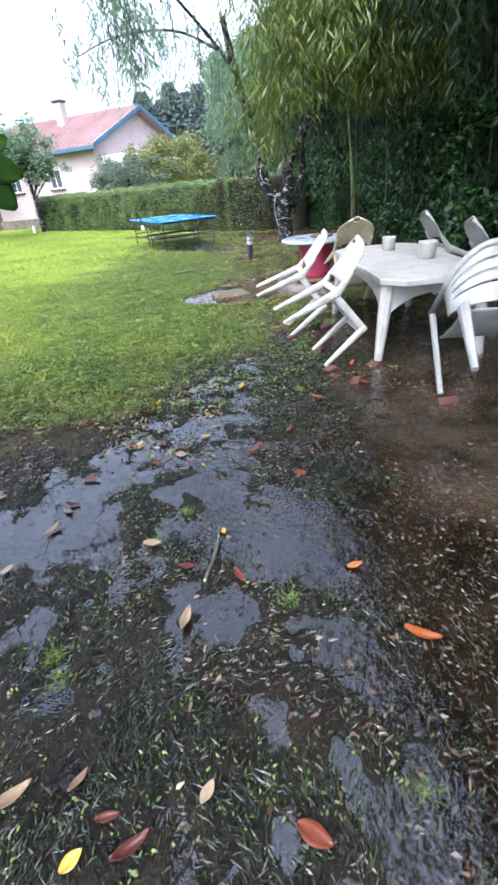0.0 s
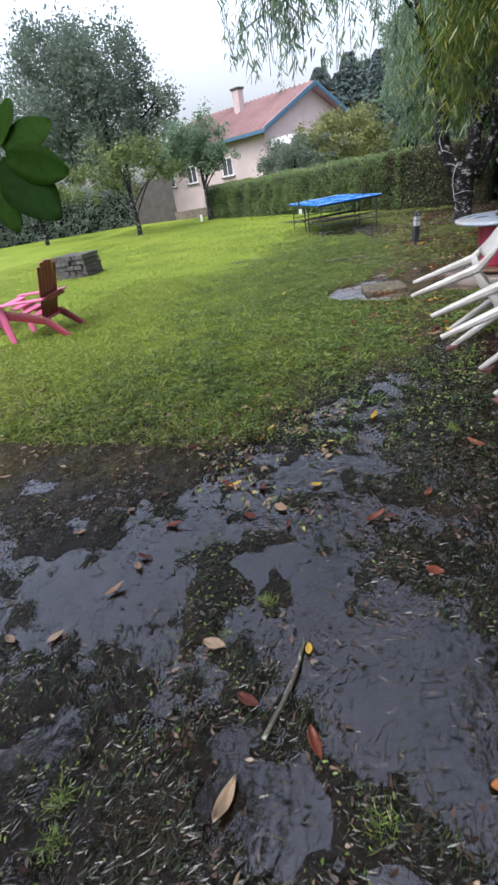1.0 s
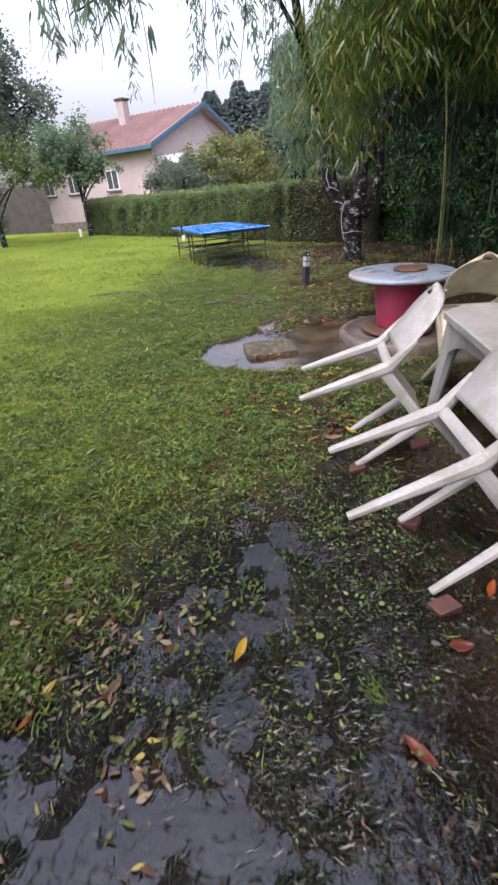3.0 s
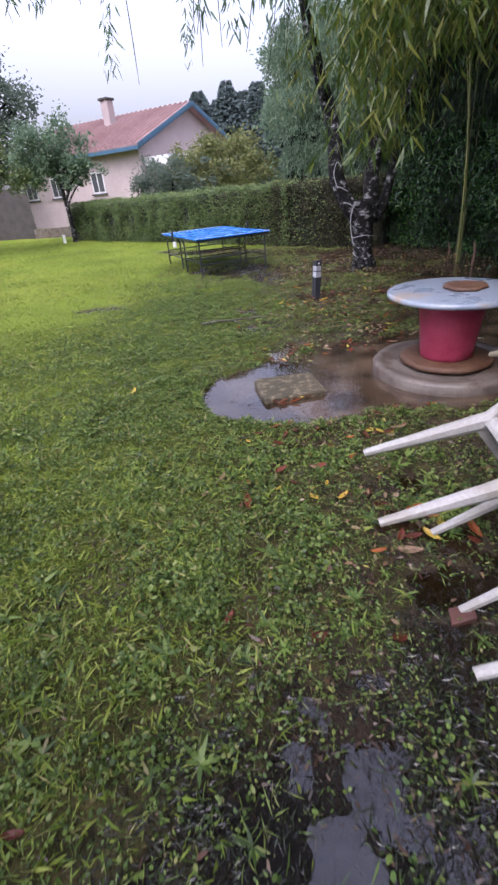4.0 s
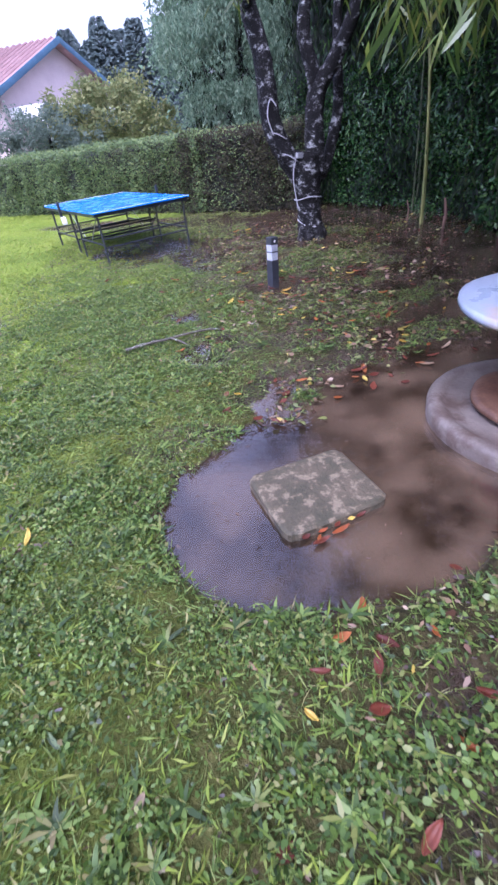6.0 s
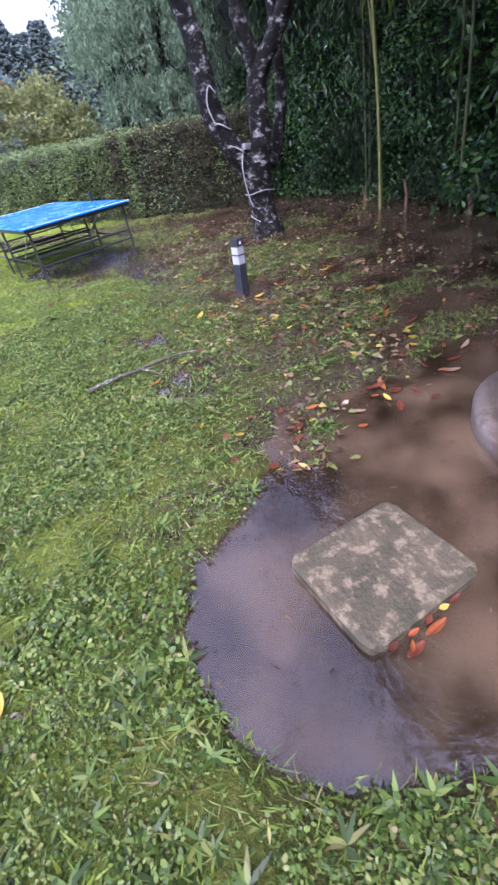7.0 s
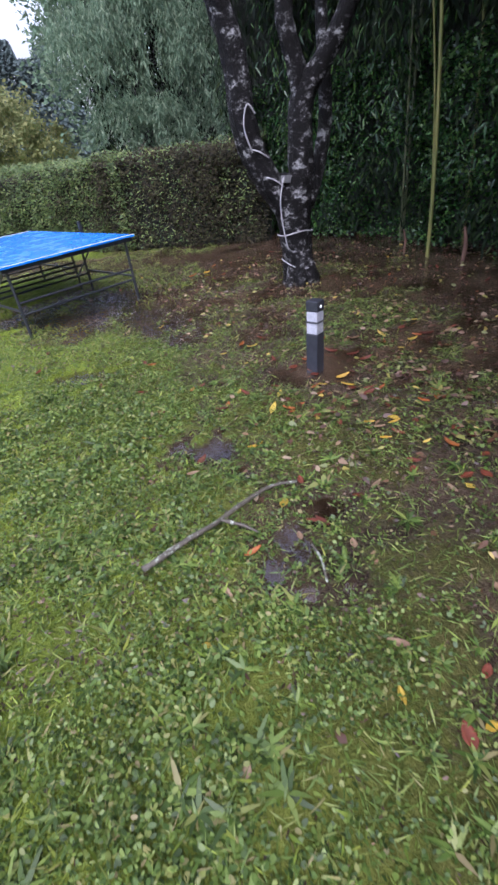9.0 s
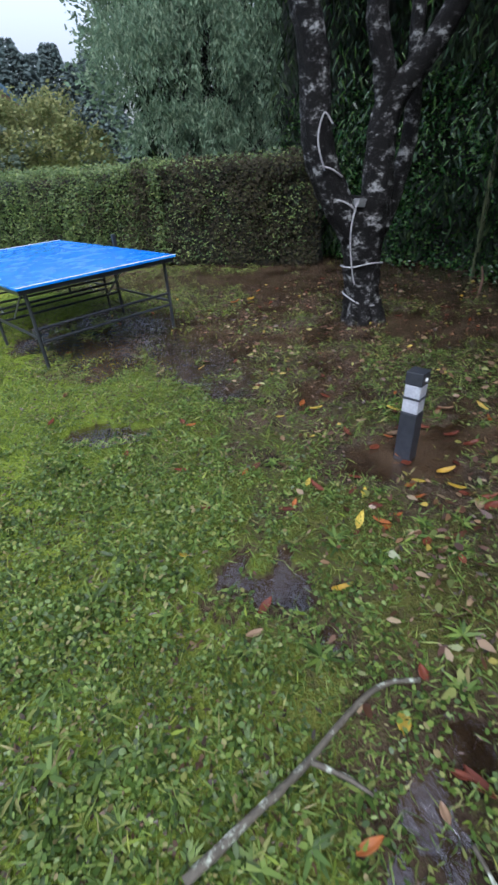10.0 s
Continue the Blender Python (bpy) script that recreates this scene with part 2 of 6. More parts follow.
M = dict(
    ground=ground_mat(),
    water=water_mat(),
    bark=bark_mat(),
    blue=blue_top_mat(),
    plastic=surface("weathered_white_plastic", (0.36, 0.35, 0.325), (0.30, 0.29, 0.262), 6, 0.38, 90, 0.05, 0.001, c3=(0.27, 0.255, 0.215), patch=5),
    cream=surface("yellowed_white_plastic", (0.40, 0.355, 0.25), (0.32, 0.285, 0.19), 6, 0.4, 90, 0.05, 0.001, c3=(0.29, 0.25, 0.17), patch=5),
    grey_plastic=surface("dirty_grey_plastic", (0.27, 0.27, 0.26), (0.19, 0.19, 0.18), 7, 0.4, 90, 0.05, 0.001, c3=(0.20, 0.20, 0.18), patch=6),
    steel=surface("dark_painted_steel", (0.016, 0.020, 0.024), (0.028, 0.032, 0.036), 20, 0.35, 120, 0.1, 0.001),
    galv=surface("scratched_galvanised_steel", (0.45, 0.46, 0.47), (0.32, 0.33, 0.34), 20, 0.35, 120, 0.1, 0.001, metal=0.7),
    white_line=surface("white_edge_paint", (0.75, 0.76, 0.78), (0.62, 0.64, 0.66), 20, 0.35),
    bollard=surface("anthracite_powder_coat", (0.022, 0.025, 0.032), (0.034, 0.038, 0.046), 25, 0.4, 140, 0.08, 0.001),
    lamp_glass=surface("frosted_lamp_plastic", (0.44, 0.46, 0.50), (0.34, 0.36, 0.40), 12, 0.2, 80, 0.05, 0.001),
    concrete=surface("mossy_old_concrete", (0.042, 0.038, 0.018), (0.085, 0.068, 0.038), 9, 0.7, 45, 0.8, 0.012, c3=(0.175, 0.140, 0.085), patch=18),
    kerb=surface("wet_stained_concrete_ring", (0.105, 0.085, 0.068), (0.165, 0.140, 0.115), 6, 0.5, 50, 0.6, 0.006, c3=(0.08, 0.055, 0.04), patch=4),
    red=surface("faded_crimson_paint", (0.27, 0.022, 0.055), (0.34, 0.045, 0.085), 5, 0.4, 60, 0.2, 0.002, c3=(0.20, 0.02, 0.04), patch=3),
    spool_top=surface("pale_blue_grey_painted_wood", (0.20, 0.24, 0.29), (0.27, 0.31, 0.36), 4, 0.3, 70, 0.2, 0.002, c3=(0.30, 0.24, 0.18), patch=2.2),
    rust=surface("rotting_brown_wood", (0.075, 0.032, 0.016), (0.14, 0.075, 0.04), 9, 0.6, 60, 0.5, 0.006),
    brick=surface("broken_terracotta_tile", (0.085, 0.030, 0.020), (0.050, 0.018, 0.014), 15, 0.5, 80, 0.5, 0.004),
    pink=surface("pink_painted_wood", (0.50, 0.11, 0.22), (0.42, 0.08, 0.17), 5, 0.4, 60, 0.2, 0.002),
    # dark red carries the shade on the pink chair's back side
    maroon=surface("shade_side_pink_wood", (0.20, 0.022, 0.035), (0.15, 0.016, 0.025), 5, 0.4, 60, 0.2, 0.002),
    stone=surface("dark_weathered_stone", (0.030, 0.029, 0.028), (0.080, 0.076, 0.068), 6, 0.7, 40, 0.8, 0.015),
    # house wall, roof and fascia colours are desaturated to paint in rainy haze
    render_wall=surface("pale_pink_house_render", (0.43, 0.355, 0.345), (0.38, 0.315, 0.305), 1.2, 0.85, 30, 0.3, 0.01),
    roof=surface("haze_toned_terracotta_roof_tile", (0.27, 0.165, 0.155), (0.21, 0.12, 0.115), 0.7, 0.7, 8, 0.4, 0.02),
    blue_paint=surface("teal_blue_fascia_paint", (0.045, 0.12, 0.19), (0.035, 0.095, 0.15), 3, 0.5),
    white_paint=surface("white_house_paint", (0.66, 0.66, 0.66), (0.58, 0.58, 0.58), 3, 0.6),
    dark_glass=surface("dark_window_glass", (0.05, 0.055, 0.06), (0.07, 0.075, 0.08), 3, 0.1),
    rope=surface("grey_rope", (0.36, 0.36, 0.37), (0.26, 0.26, 0.27), 40, 0.7, 200, 0.5, 0.002),
    # near-black colour stands for the shade between hedge leaves
    core=surface("hedge_inside_shade_tone", (0.005, 0.007, 0.004), (0.012, 0.016, 0.008), 5, 0.9, 30, 0.8, 0.03),
    wood_fence=surface("old_grey_fence_boards", (0.040, 0.036, 0.032), (0.070, 0.062, 0.055), 3, 0.8, 40),
    twig=surface("dead_twig_with_lichen", (0.045, 0.040, 0.028), (0.085, 0.076, 0.055), 20, 0.7, 80, 0.6, 0.004, c3=(0.34, 0.38, 0.30), patch=22),
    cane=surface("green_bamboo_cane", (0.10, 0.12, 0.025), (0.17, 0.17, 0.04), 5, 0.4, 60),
    # darker copy of the cane colour, with the thicket's shade painted in
    dark_cane=surface("shade_toned_bamboo_cane", (0.040, 0.055, 0.018), (0.075, 0.085, 0.03), 5, 0.4, 60),
    terracotta_post=surface("reddish_wooden_stake", (0.15, 0.085, 0.055), (0.09, 0.05, 0.035), 8, 0.7, 60),
    l_clover=leaf_mat("clover_leaves", [(0.0, (0.026, 0.050, 0.011)), (0.4, (0.074, 0.130, 0.024)), (0.8, (0.155, 0.228, 0.044)), (0.94, (0.200, 0.220, 0.060)), (1.0, (0.200, 0.165, 0.075))], 0.42, 0.3),
    l_grass=leaf_mat("lawn_grass", [(0.0, (0.108, 0.170, 0.021)), (0.6, (0.186, 0.252, 0.032)), (0.9, (0.252, 0.295, 0.050)), (1.0, (0.300, 0.270, 0.115))], 0.5, 0.3),
    l_short=leaf_mat("short_green_grass", [(0.0, (0.070, 0.122, 0.022)), (0.6, (0.138, 0.205, 0.040)), (0.9, (0.205, 0.250, 0.062)), (1.0, (0.230, 0.205, 0.095))], 0.5, 0.3),
    l_wet=leaf_mat("flattened_wet_grass", [(0.0, (0.004, 0.005, 0.004)), (0.5, (0.011, 0.014, 0.008)), (0.9, (0.026, 0.036, 0.014)), (1.0, (0.075, 0.065, 0.035))], 0.12, 0.1),
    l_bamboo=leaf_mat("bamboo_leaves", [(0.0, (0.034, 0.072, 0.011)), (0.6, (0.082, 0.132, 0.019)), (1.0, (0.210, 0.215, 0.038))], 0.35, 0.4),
    # near-black leaf tones hold the deep shade of the bamboo
    l_dark=leaf_mat("shade_toned_bamboo_leaves", [(0.0, (0.004, 0.010, 0.004)), (0.6, (0.009, 0.020, 0.007)), (0.9, (0.022, 0.042, 0.012)), (1.0, (0.055, 0.085, 0.026))], 0.55, 0.2),
    l_laurel=leaf_mat("laurel_leaves", [(0.0, (0.014, 0.042, 0.015)), (0.6, (0.028, 0.084, 0.020)), (1.0, (0.085, 0.165, 0.036))], 0.25, 0.2),
    l_hedge=leaf_mat("clipped_hedge_leaves", [(0.0, (0.044, 0.084, 0.022)), (0.6, (0.090, 0.148, 0.036)), (1.0, (0.175, 0.215, 0.060))], 0.5, 0.3),
    l_brown=leaf_mat("browned_hedge_leaves", [(0.0, (0.022, 0.020, 0.012)), (0.6, (0.044, 0.037, 0.021)), (1.0, (0.062, 0.068, 0.026))], 0.6, 0.2),
    # willow and far tree tones are lightened and blued as distance haze
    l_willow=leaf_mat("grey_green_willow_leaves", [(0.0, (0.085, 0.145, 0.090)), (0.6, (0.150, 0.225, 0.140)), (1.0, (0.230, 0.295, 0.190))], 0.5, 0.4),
    l_oak=leaf_mat("haze_toned_tree_leaves", [(0.0, (0.125, 0.165, 0.130)), (0.6, (0.145, 0.190, 0.148)), (1.0, (0.175, 0.215, 0.168))], 0.7, 0.5),
    l_apple=leaf_mat("fruit_tree_leaves", [(0.0, (0.070, 0.110, 0.040)), (0.6, (0.125, 0.165, 0.065)), (1.0, (0.190, 0.220, 0.090))], 0.5, 0.3),
    # shrub and conifer tones are paled for the same haze
    l_shrub=leaf_mat("olive_shrub_leaves", [(0.0, (0.130, 0.165, 0.066)), (0.6, (0.205, 0.228, 0.090)), (1.0, (0.280, 0.280, 0.120))], 0.55, 0.4),
    l_pine=leaf_mat("haze_toned_conifer_needles", [(0.0, (0.080, 0.112, 0.108)), (1.0, (0.098, 0.130, 0.124))], 0.7, 0.2),
    f_yellow=leaf_mat("yellow_fallen_leaf", [(0.0, (0.40, 0.25, 0.02)), (1.0, (0.46, 0.36, 0.06))], 0.4, 0.2, True),
    f_orange=leaf_mat("orange_fallen_leaf", [(0.0, (0.24, 0.058, 0.014)), (1.0, (0.33, 0.12, 0.035))], 0.4, 0.2, True),
    f_red=leaf_mat("red_brown_fallen_leaf", [(0.0, (0.070, 0.018, 0.010)), (1.0, (0.150, 0.042, 0.022))], 0.35, 0.15, True),
    f_tan=leaf_mat("tan_fallen_leaf", [(0.0, (0.20, 0.12, 0.07)), (1.0, (0.30, 0.22, 0.14))], 0.4, 0.2, True),
    l_branch=leaf_mat("near_laurel_leaves", [(0.0, (0.018, 0.060, 0.006)), (1.0, (0.045, 0.115, 0.010))], 0.6, 0.45, True),
    strewn=leaf_mat("strewn_autumn_leaves", [(0.0, (0.040, 0.018, 0.010)), (0.3, (0.105, 0.050, 0.026)), (0.5, (0.20, 0.125, 0.065)), (0.68, (0.26, 0.195, 0.115)), (0.72, (0.095, 0.125, 0.035)), (0.9, (0.17, 0.19, 0.05)), (1.0, (0.36, 0.27, 0.05))], 0.35, 0.15),
    litter=leaf_mat("small_rotting_leaves", [(0.0, (0.020, 0.013, 0.009)), (0.6, (0.050, 0.028, 0.016)), (0.92, (0.10, 0.060, 0.034)), (1.0, (0.19, 0.13, 0.075))], 0.4, 0.1),
)

# dull, matt or far foliage shines less than wet leaves close by
for key_, level_ in (("f_red", 0.25), ("f_orange", 0.25), ("f_tan", 0.3), ("l_wet", 0.36), ("l_short", 0.3), ("l_brown", 0.15), ("l_laurel", 0.4), ("l_clover", 0.36), ("l_grass", 0.30), ("l_oak", 0.08), ("l_pine", 0.08), ("l_willow", 0.15), ("l_apple", 0.15), ("l_shrub", 0.12), ("l_branch", 0.12), ("l_dark", 0.15)):
    M[key_].node_tree.nodes["Principled BSDF"].inputs["Specular IOR Level"].default_value = level_


# ---- mesh helpers ----
def link_mesh(name, verts, faces, material, parent=None, label="", smooth=False):
    me = bpy.data.meshes.new(name)
    me.from_pydata([tuple(map(float, v)) for v in verts], [], faces)
    me.materials.append(material)
    if smooth:
        me.polygons.foreach_set("use_smooth", [True] * len(me.polygons))
    ob = new(name, me)
    ob.parent = parent
    if label:
        ob["label"] = label
    return ob


def part(name, bm, material, parent=None, label="", smooth=False):
    me = bpy.data.meshes.new(name)
    bmesh.ops.recalc_face_normals(bm, faces=bm.faces)
    bm.to_mesh(me)
    bm.free()
    me.materials.append(material)
    if smooth:
        me.polygons.foreach_set("use_smooth", [True] * len(me.polygons))
    ob = new(name, me)
    ob.parent = parent
    if label:
        ob["label"] = label
    return ob


def thing(name, m=None, **tags):
    ob = new(name)
    ob.empty_display_size = 0.1
    if m is not None:
        ob.matrix_basis = m
    return tagged(ob, **tags)


def box(bm, x0, x1, y0, y1, z0, z1, bevel=0.0, m=None):
    r = bmesh.ops.create_cube(bm, size=1)
    vs = r["verts"]
    for v in vs:
        v.co = Vector(((x0 + x1) / 2 + v.co.x * (x1 - x0), (y0 + y1) / 2 + v.co.y * (y1 - y0), (z0 + z1) / 2 + v.co.z * (z1 - z0)))
    if bevel:
        es = list({e for v in vs for e in v.link_edges})
        nb = bmesh.ops.bevel(bm, geom=es, offset=bevel, segments=2, affect="EDGES", profile=0.6)
        vs = list({v for f in nb["faces"] for v in f.verts} | {v for v in vs if v.is_valid})
    if m is not None:
        bmesh.ops.transform(bm, matrix=m, verts=vs)
    return bm


def tube(bm, pts, radii, seg=8, wob=0.0, seed=0, cap=True):
    """A round rod or limb along pts, with a radius at each."""
    pts = [Vector(p) for p in pts]
    if not isinstance(radii, (list, tuple)):
        radii = [radii] * len(pts)
    rng = random.Random(seed)
    rings, side = [], None
    for i, p in enumerate(pts):
        d = (pts[min(i + 1, len(pts) - 1)] - pts[max(i - 1, 0)]).normalized()
        ref = side if side is not None else (Vector((1, 0, 0)) if abs(d.x) < 0.8 else Vector((0, 1, 0)))
        b = d.cross(ref).normalized()
        side = b.cross(d).normalized()
        ring = []
        for k in range(seg):
            a = 2 * math.pi * k / seg
            r = radii[i] * (1 + wob * rng.uniform(-1, 1))
            ring.append(bm.verts.new(p + r * (math.cos(a) * side + math.sin(a) * b)))
        rings.append(ring)
    for r0, r1 in zip(rings, rings[1:]):
        for k in range(seg):
            bm.faces.new((r0[k], r0[(k + 1) % seg], r1[(k + 1) % seg], r1[k]))
    if cap:
        bm.faces.new(rings[0][::-1])
        bm.faces.new(rings[-1])
    return bm


def smooth_path(pts, n=5):
    """Catmull-Rom through pts."""
    pts = [Vector(p) for p in pts]
    out = []
    for i in range(len(pts) - 1):
        p0, p1, p2, p3 = pts[max(i - 1, 0)], pts[i], pts[i + 1], pts[min(i + 2, len(pts) - 1)]
        for k in range(n):
            t = k / n
            out.append(0.5 * (2 * p1 + (p2 - p0) * t + (2 * p0 - 5 * p1 + 4 * p2 - p3) * t * t + (3 * p1 - p0 - 3 * p2 + p3) * t ** 3))
    return out + [pts[-1]]


def lathe(bm, profile, seg=32, wob=0.0, seed=1):
    """A turned body: profile of (radius, z), closed at both ends."""
    rng = random.Random(seed)
    ph = [rng.uniform(0, 6.28) for _ in range(3)]
    rings = []
    for r, z in profile:
        rings.append([bm.verts.new(((r + wob * math.sin(3 * a + ph[0]) + wob * math.sin(7 * a + ph[1] + z * 9)) * math.cos(a),
                                    (r + wob * math.sin(3 * a + ph[0]) + wob * math.sin(7 * a + ph[1] + z * 9)) * math.sin(a), z))
                      for a in (2 * math.pi * k / seg for k in range(seg))])
    for r0, r1 in zip(rings, rings[1:]):
        for k in range(seg):
            bm.faces.new((r0[k], r0[(k + 1) % seg], r1[(k + 1) % seg], r1[k]))
    bm.faces.new(rings[0][::-1])
    bm.faces.new(rings[-1])
    return bm


def sheet(bm, fn, nu, nv, thick, hole=None):
    """A moulded shell: fn(u, v) gives its middle surface, which gets thickness; hole(u, v) leaves cells out."""
    g = [[Vector(fn(i / nu, j / nv)) for j in range(nv + 1)] for i in range(nu + 1)]
    front, back = {}, {}
    for i in range(nu + 1):
        for j in range(nv + 1):
            du = g[min(i + 1, nu)][j] - g[max(i - 1, 0)][j]
            dv = g[i][min(j + 1, nv)] - g[i][max(j - 1, 0)]
            n = du.cross(dv)
            n = n.normalized() if n.length > 1e-9 else Vector((0, 0, 1))
            front[i, j] = bm.verts.new(g[i][j] + n * thick / 2)
            back[i, j] = bm.verts.new(g[i][j] - n * thick / 2)
    cells = {(i, j) for i in range(nu) for j in range(nv) if not (hole and hole((i + 0.5) / nu, (j + 0.5) / nv))}
    for i, j in cells:
        bm.faces.new((front[i, j], front[i + 1, j], front[i + 1, j + 1], front[i, j + 1]))
        bm.faces.new((back[i, j + 1], back[i + 1, j + 1], back[i + 1, j], back[i, j]))
        for (a, b, ni, nj) in (((i, j), (i + 1, j), i, j - 1), ((i + 1, j + 1), (i, j + 1), i, j + 1), ((i, j + 1), (i, j), i - 1, j), ((i + 1, j), (i + 1, j + 1), i + 1, j)):
            if (ni, nj) not in cells:
                bm.faces.new((front[b], front[a], back[a], back[b]))
    loose = [v for v in bm.verts if not v.link_faces]
    bmesh.ops.delete(bm, geom=loose, context="VERTS")
    return bm


# ---- foliage helpers: many small blades in one mesh ----
DIAMOND = ((0, 0), (0.45, 0.5), (1, 0), (0.45, -0.5))
LANCE = ((0, 0.06), (0.3, 0.5), (0.7, 0.35), (1, 0), (0.7, -0.35), (0.3, -0.5))
ROUND = ((0, 0.08), (0.3, 0.45), (0.75, 0.48), (1, 0), (0.75, -0.48), (0.3, -0.45))


def unit(a):
    return a / np.maximum(np.linalg.norm(a, axis=1, keepdims=True), 1e-9)


def blades(name, P, A, N, L, W, shape, material, parent=None, droop=0.15, **tags):
    """One mesh of blades: base P, way A, up N, length L, width W."""
    P, A, N = np.asarray(P, float), unit(np.asarray(A, float)), np.asarray(N, float)
    S = unit(np.cross(A, N))
    N = np.cross(S, A)
    n, k = len(P), len(shape)
    L, W = np.broadcast_to(L, (n,)), np.broadcast_to(W, (n,))
    V = np.zeros((n, k, 3))
    for i, (a, s) in enumerate(shape):
        V[:, i] = P + A * (L * a)[:, None] + S * (W * s)[:, None] + N * ((abs(s) * 0.25) * W - droop * a * a * L)[:, None]
    me = bpy.data.meshes.new(name)
    me.vertices.add(n * k)
    me.vertices.foreach_set("co", V.astype(np.float32).ravel())
    me.loops.add(n * k)
    me.loops.foreach_set("vertex_index", np.arange(n * k, dtype=np.int32))
    me.polygons.add(n)
    me.polygons.foreach_set("loop_start", np.arange(0, n * k, k, dtype=np.int32))
    me.update(calc_edges=True)
    me.validate()
    me.materials.append(material)
    ob = new(name, me)
    ob.parent = parent
    return tagged(ob, **tags)


def lattice(x, y, seed):
    h = np.sin(x * 127.1 + y * 311.7 + seed * 74.7) * 43758.5453
    return h - np.floor(h)


def vnoise(x, y, size, seed):
    """Smooth noise from 0 to 1 with features of that size."""
    x, y = np.asarray(x) / size, np.asarray(y) / size
    xi, yi = np.floor(x), np.floor(y)
    u, v = x - xi, y - yi
    u, v = u * u * (3 - 2 * u), v * v * (3 - 2 * v)
    a, b = lattice(xi, yi, seed), lattice(xi + 1, yi, seed)
    c, d = lattice(xi, yi + 1, seed), lattice(xi + 1, yi + 1, seed)
    return (a * (1 - u) + b * u) * (1 - v) + (c * (1 - u) + d * u) * v


def step(e0, e1, x):
    t = np.clip((x - e0) / (e1 - e0), 0, 1)
    return t * t * (3 - 2 * t)


def bowl(x, y, cx, cy, rx, ry, soft=0.25, turn=0.0):
    c, s = math.cos(turn), math.sin(turn)
    dx, dy = x - cx, y - cy
    u, v = (dx * c + dy * s) / rx, (-dx * s + dy * c) / ry
    return 1 - step(1 - soft, 1 + soft, np.sqrt(u * u + v * v))


def lawn_pools(x, y):
    """Rain standing in the low lawn between the cover slab and the tennis table."""
    return np.maximum.reduce([
        bowl(x, y, -0.38, 12.45, 0.42, 0.85, 0.4, 0.1), bowl(x, y, -1.15, 11.5, 0.35, 0.22, 0.4), 0.8 * bowl(x, y, -0.62, 9.95, 0.34, 0.42, 0.6, 0.3),
        0.55 * bowl(x, y, -0.42, 9.0, 0.13, 0.45, 0.6, 0.2), bowl(x, y, -1.3, 14.0, 1.0, 0.8, 0.4), bowl(x, y, -3.0, 10.6, 0.5, 0.25, 0.4)])


def open_water(x, y):
    """1 in the clear puddles of the flooded stretch."""
    w = 0.55 * (vnoise(x, y, 0.30, 41) - 0.5) + 0.35 * (vnoise(x, y, 0.11, 42) - 0.5)
    k = np.maximum.reduce([
        bowl(x, y, -0.75, 2.45, 0.45, 0.24, 0.4, -0.5), bowl(x, y, -0.20, 2.05, 0.50, 0.26, 0.4, -0.5), bowl(x, y, 0.28, 1.55, 0.50, 0.30, 0.4, -0.7),
        bowl(x, y, 0.10, 2.66, 0.75, 0.26, 0.4, -0.25), bowl(x, y, -1.12, 1.85, 0.34, 0.28, 0.4, 0.6), bowl(x, y, -0.25, 1.22, 0.26, 0.16, 0.4, -0.5),
        bowl(x, y, 0.27, 0.98, 0.30, 0.16, 0.4, -0.6), bowl(x, y, 0.0, 3.55, 0.20, 0.60, 0.5, -0.15), bowl(x, y, -0.55, 2.95, 0.35, 0.14, 0.4, -0.3),
        bowl(x, y, -1.9, 2.5, 0.35, 0.1, 0.4), lawn_pools(x, y)])
    clump = step(0.54, 0.66, vnoise(x, y, 0.17, 48) * 0.7 + vnoise(x, y, 0.06, 49) * 0.3)
    clump = np.maximum(clump, np.maximum(step(7.5, 8.0, y) * step(11.0, 10.6, y), step(3.05, 3.35, y) * step(5.3, 5.1, y)) * step(0.46, 0.56, vnoise(x, y, 0.13, 57) * 0.6 + vnoise(x, y, 0.05, 58) * 0.4))
    return np.clip(step(0.52, 0.92, k + 1.25 * w * (k > 0.01)), 0, 1) * (1 - 0.9 * clump)


def pools(x, y, w):
    return np.maximum.reduce([
        bowl(x, y, 0.02 + 0.35 * w, 6.98, 0.84, 0.66, 0.12), bowl(x, y, 1.25, 7.45 + 0.4 * w, 1.15, 0.95, 0.15), bowl(x, y, 3.0, 7.6, 1.6, 1.2, 0.2),
        0.40 * bowl(x, y, -0.45, 9.6, 0.35, 0.9, 0.6), 0.5 * bowl(x, y, -0.1, 11.2, 0.7, 0.45, 0.5),
        bowl(x, y, 0.5, 10.55, 0.55, 0.30, 0.35), 0.45 * bowl(x, y, 2.2, 13.2 + w, 1.3, 1.15, 0.4), 0.6 * bowl(x, y, 1.8, 15.0 + w, 1.8, 0.9, 0.4),
        0.55 * bowl(x, y, -0.75, 13.0, 1.15, 0.75, 0.45), 0.85 * bowl(x, y, -1.5, 16.9 + w, 3.4, 0.75, 0.4, -0.5),
        0.8 * bowl(x, y, 3.3, 10.6, 1.0, 2.4, 0.4), 0.5 * bowl(x, y, -3.2, 10.8, 0.8, 0.4, 0.5)])


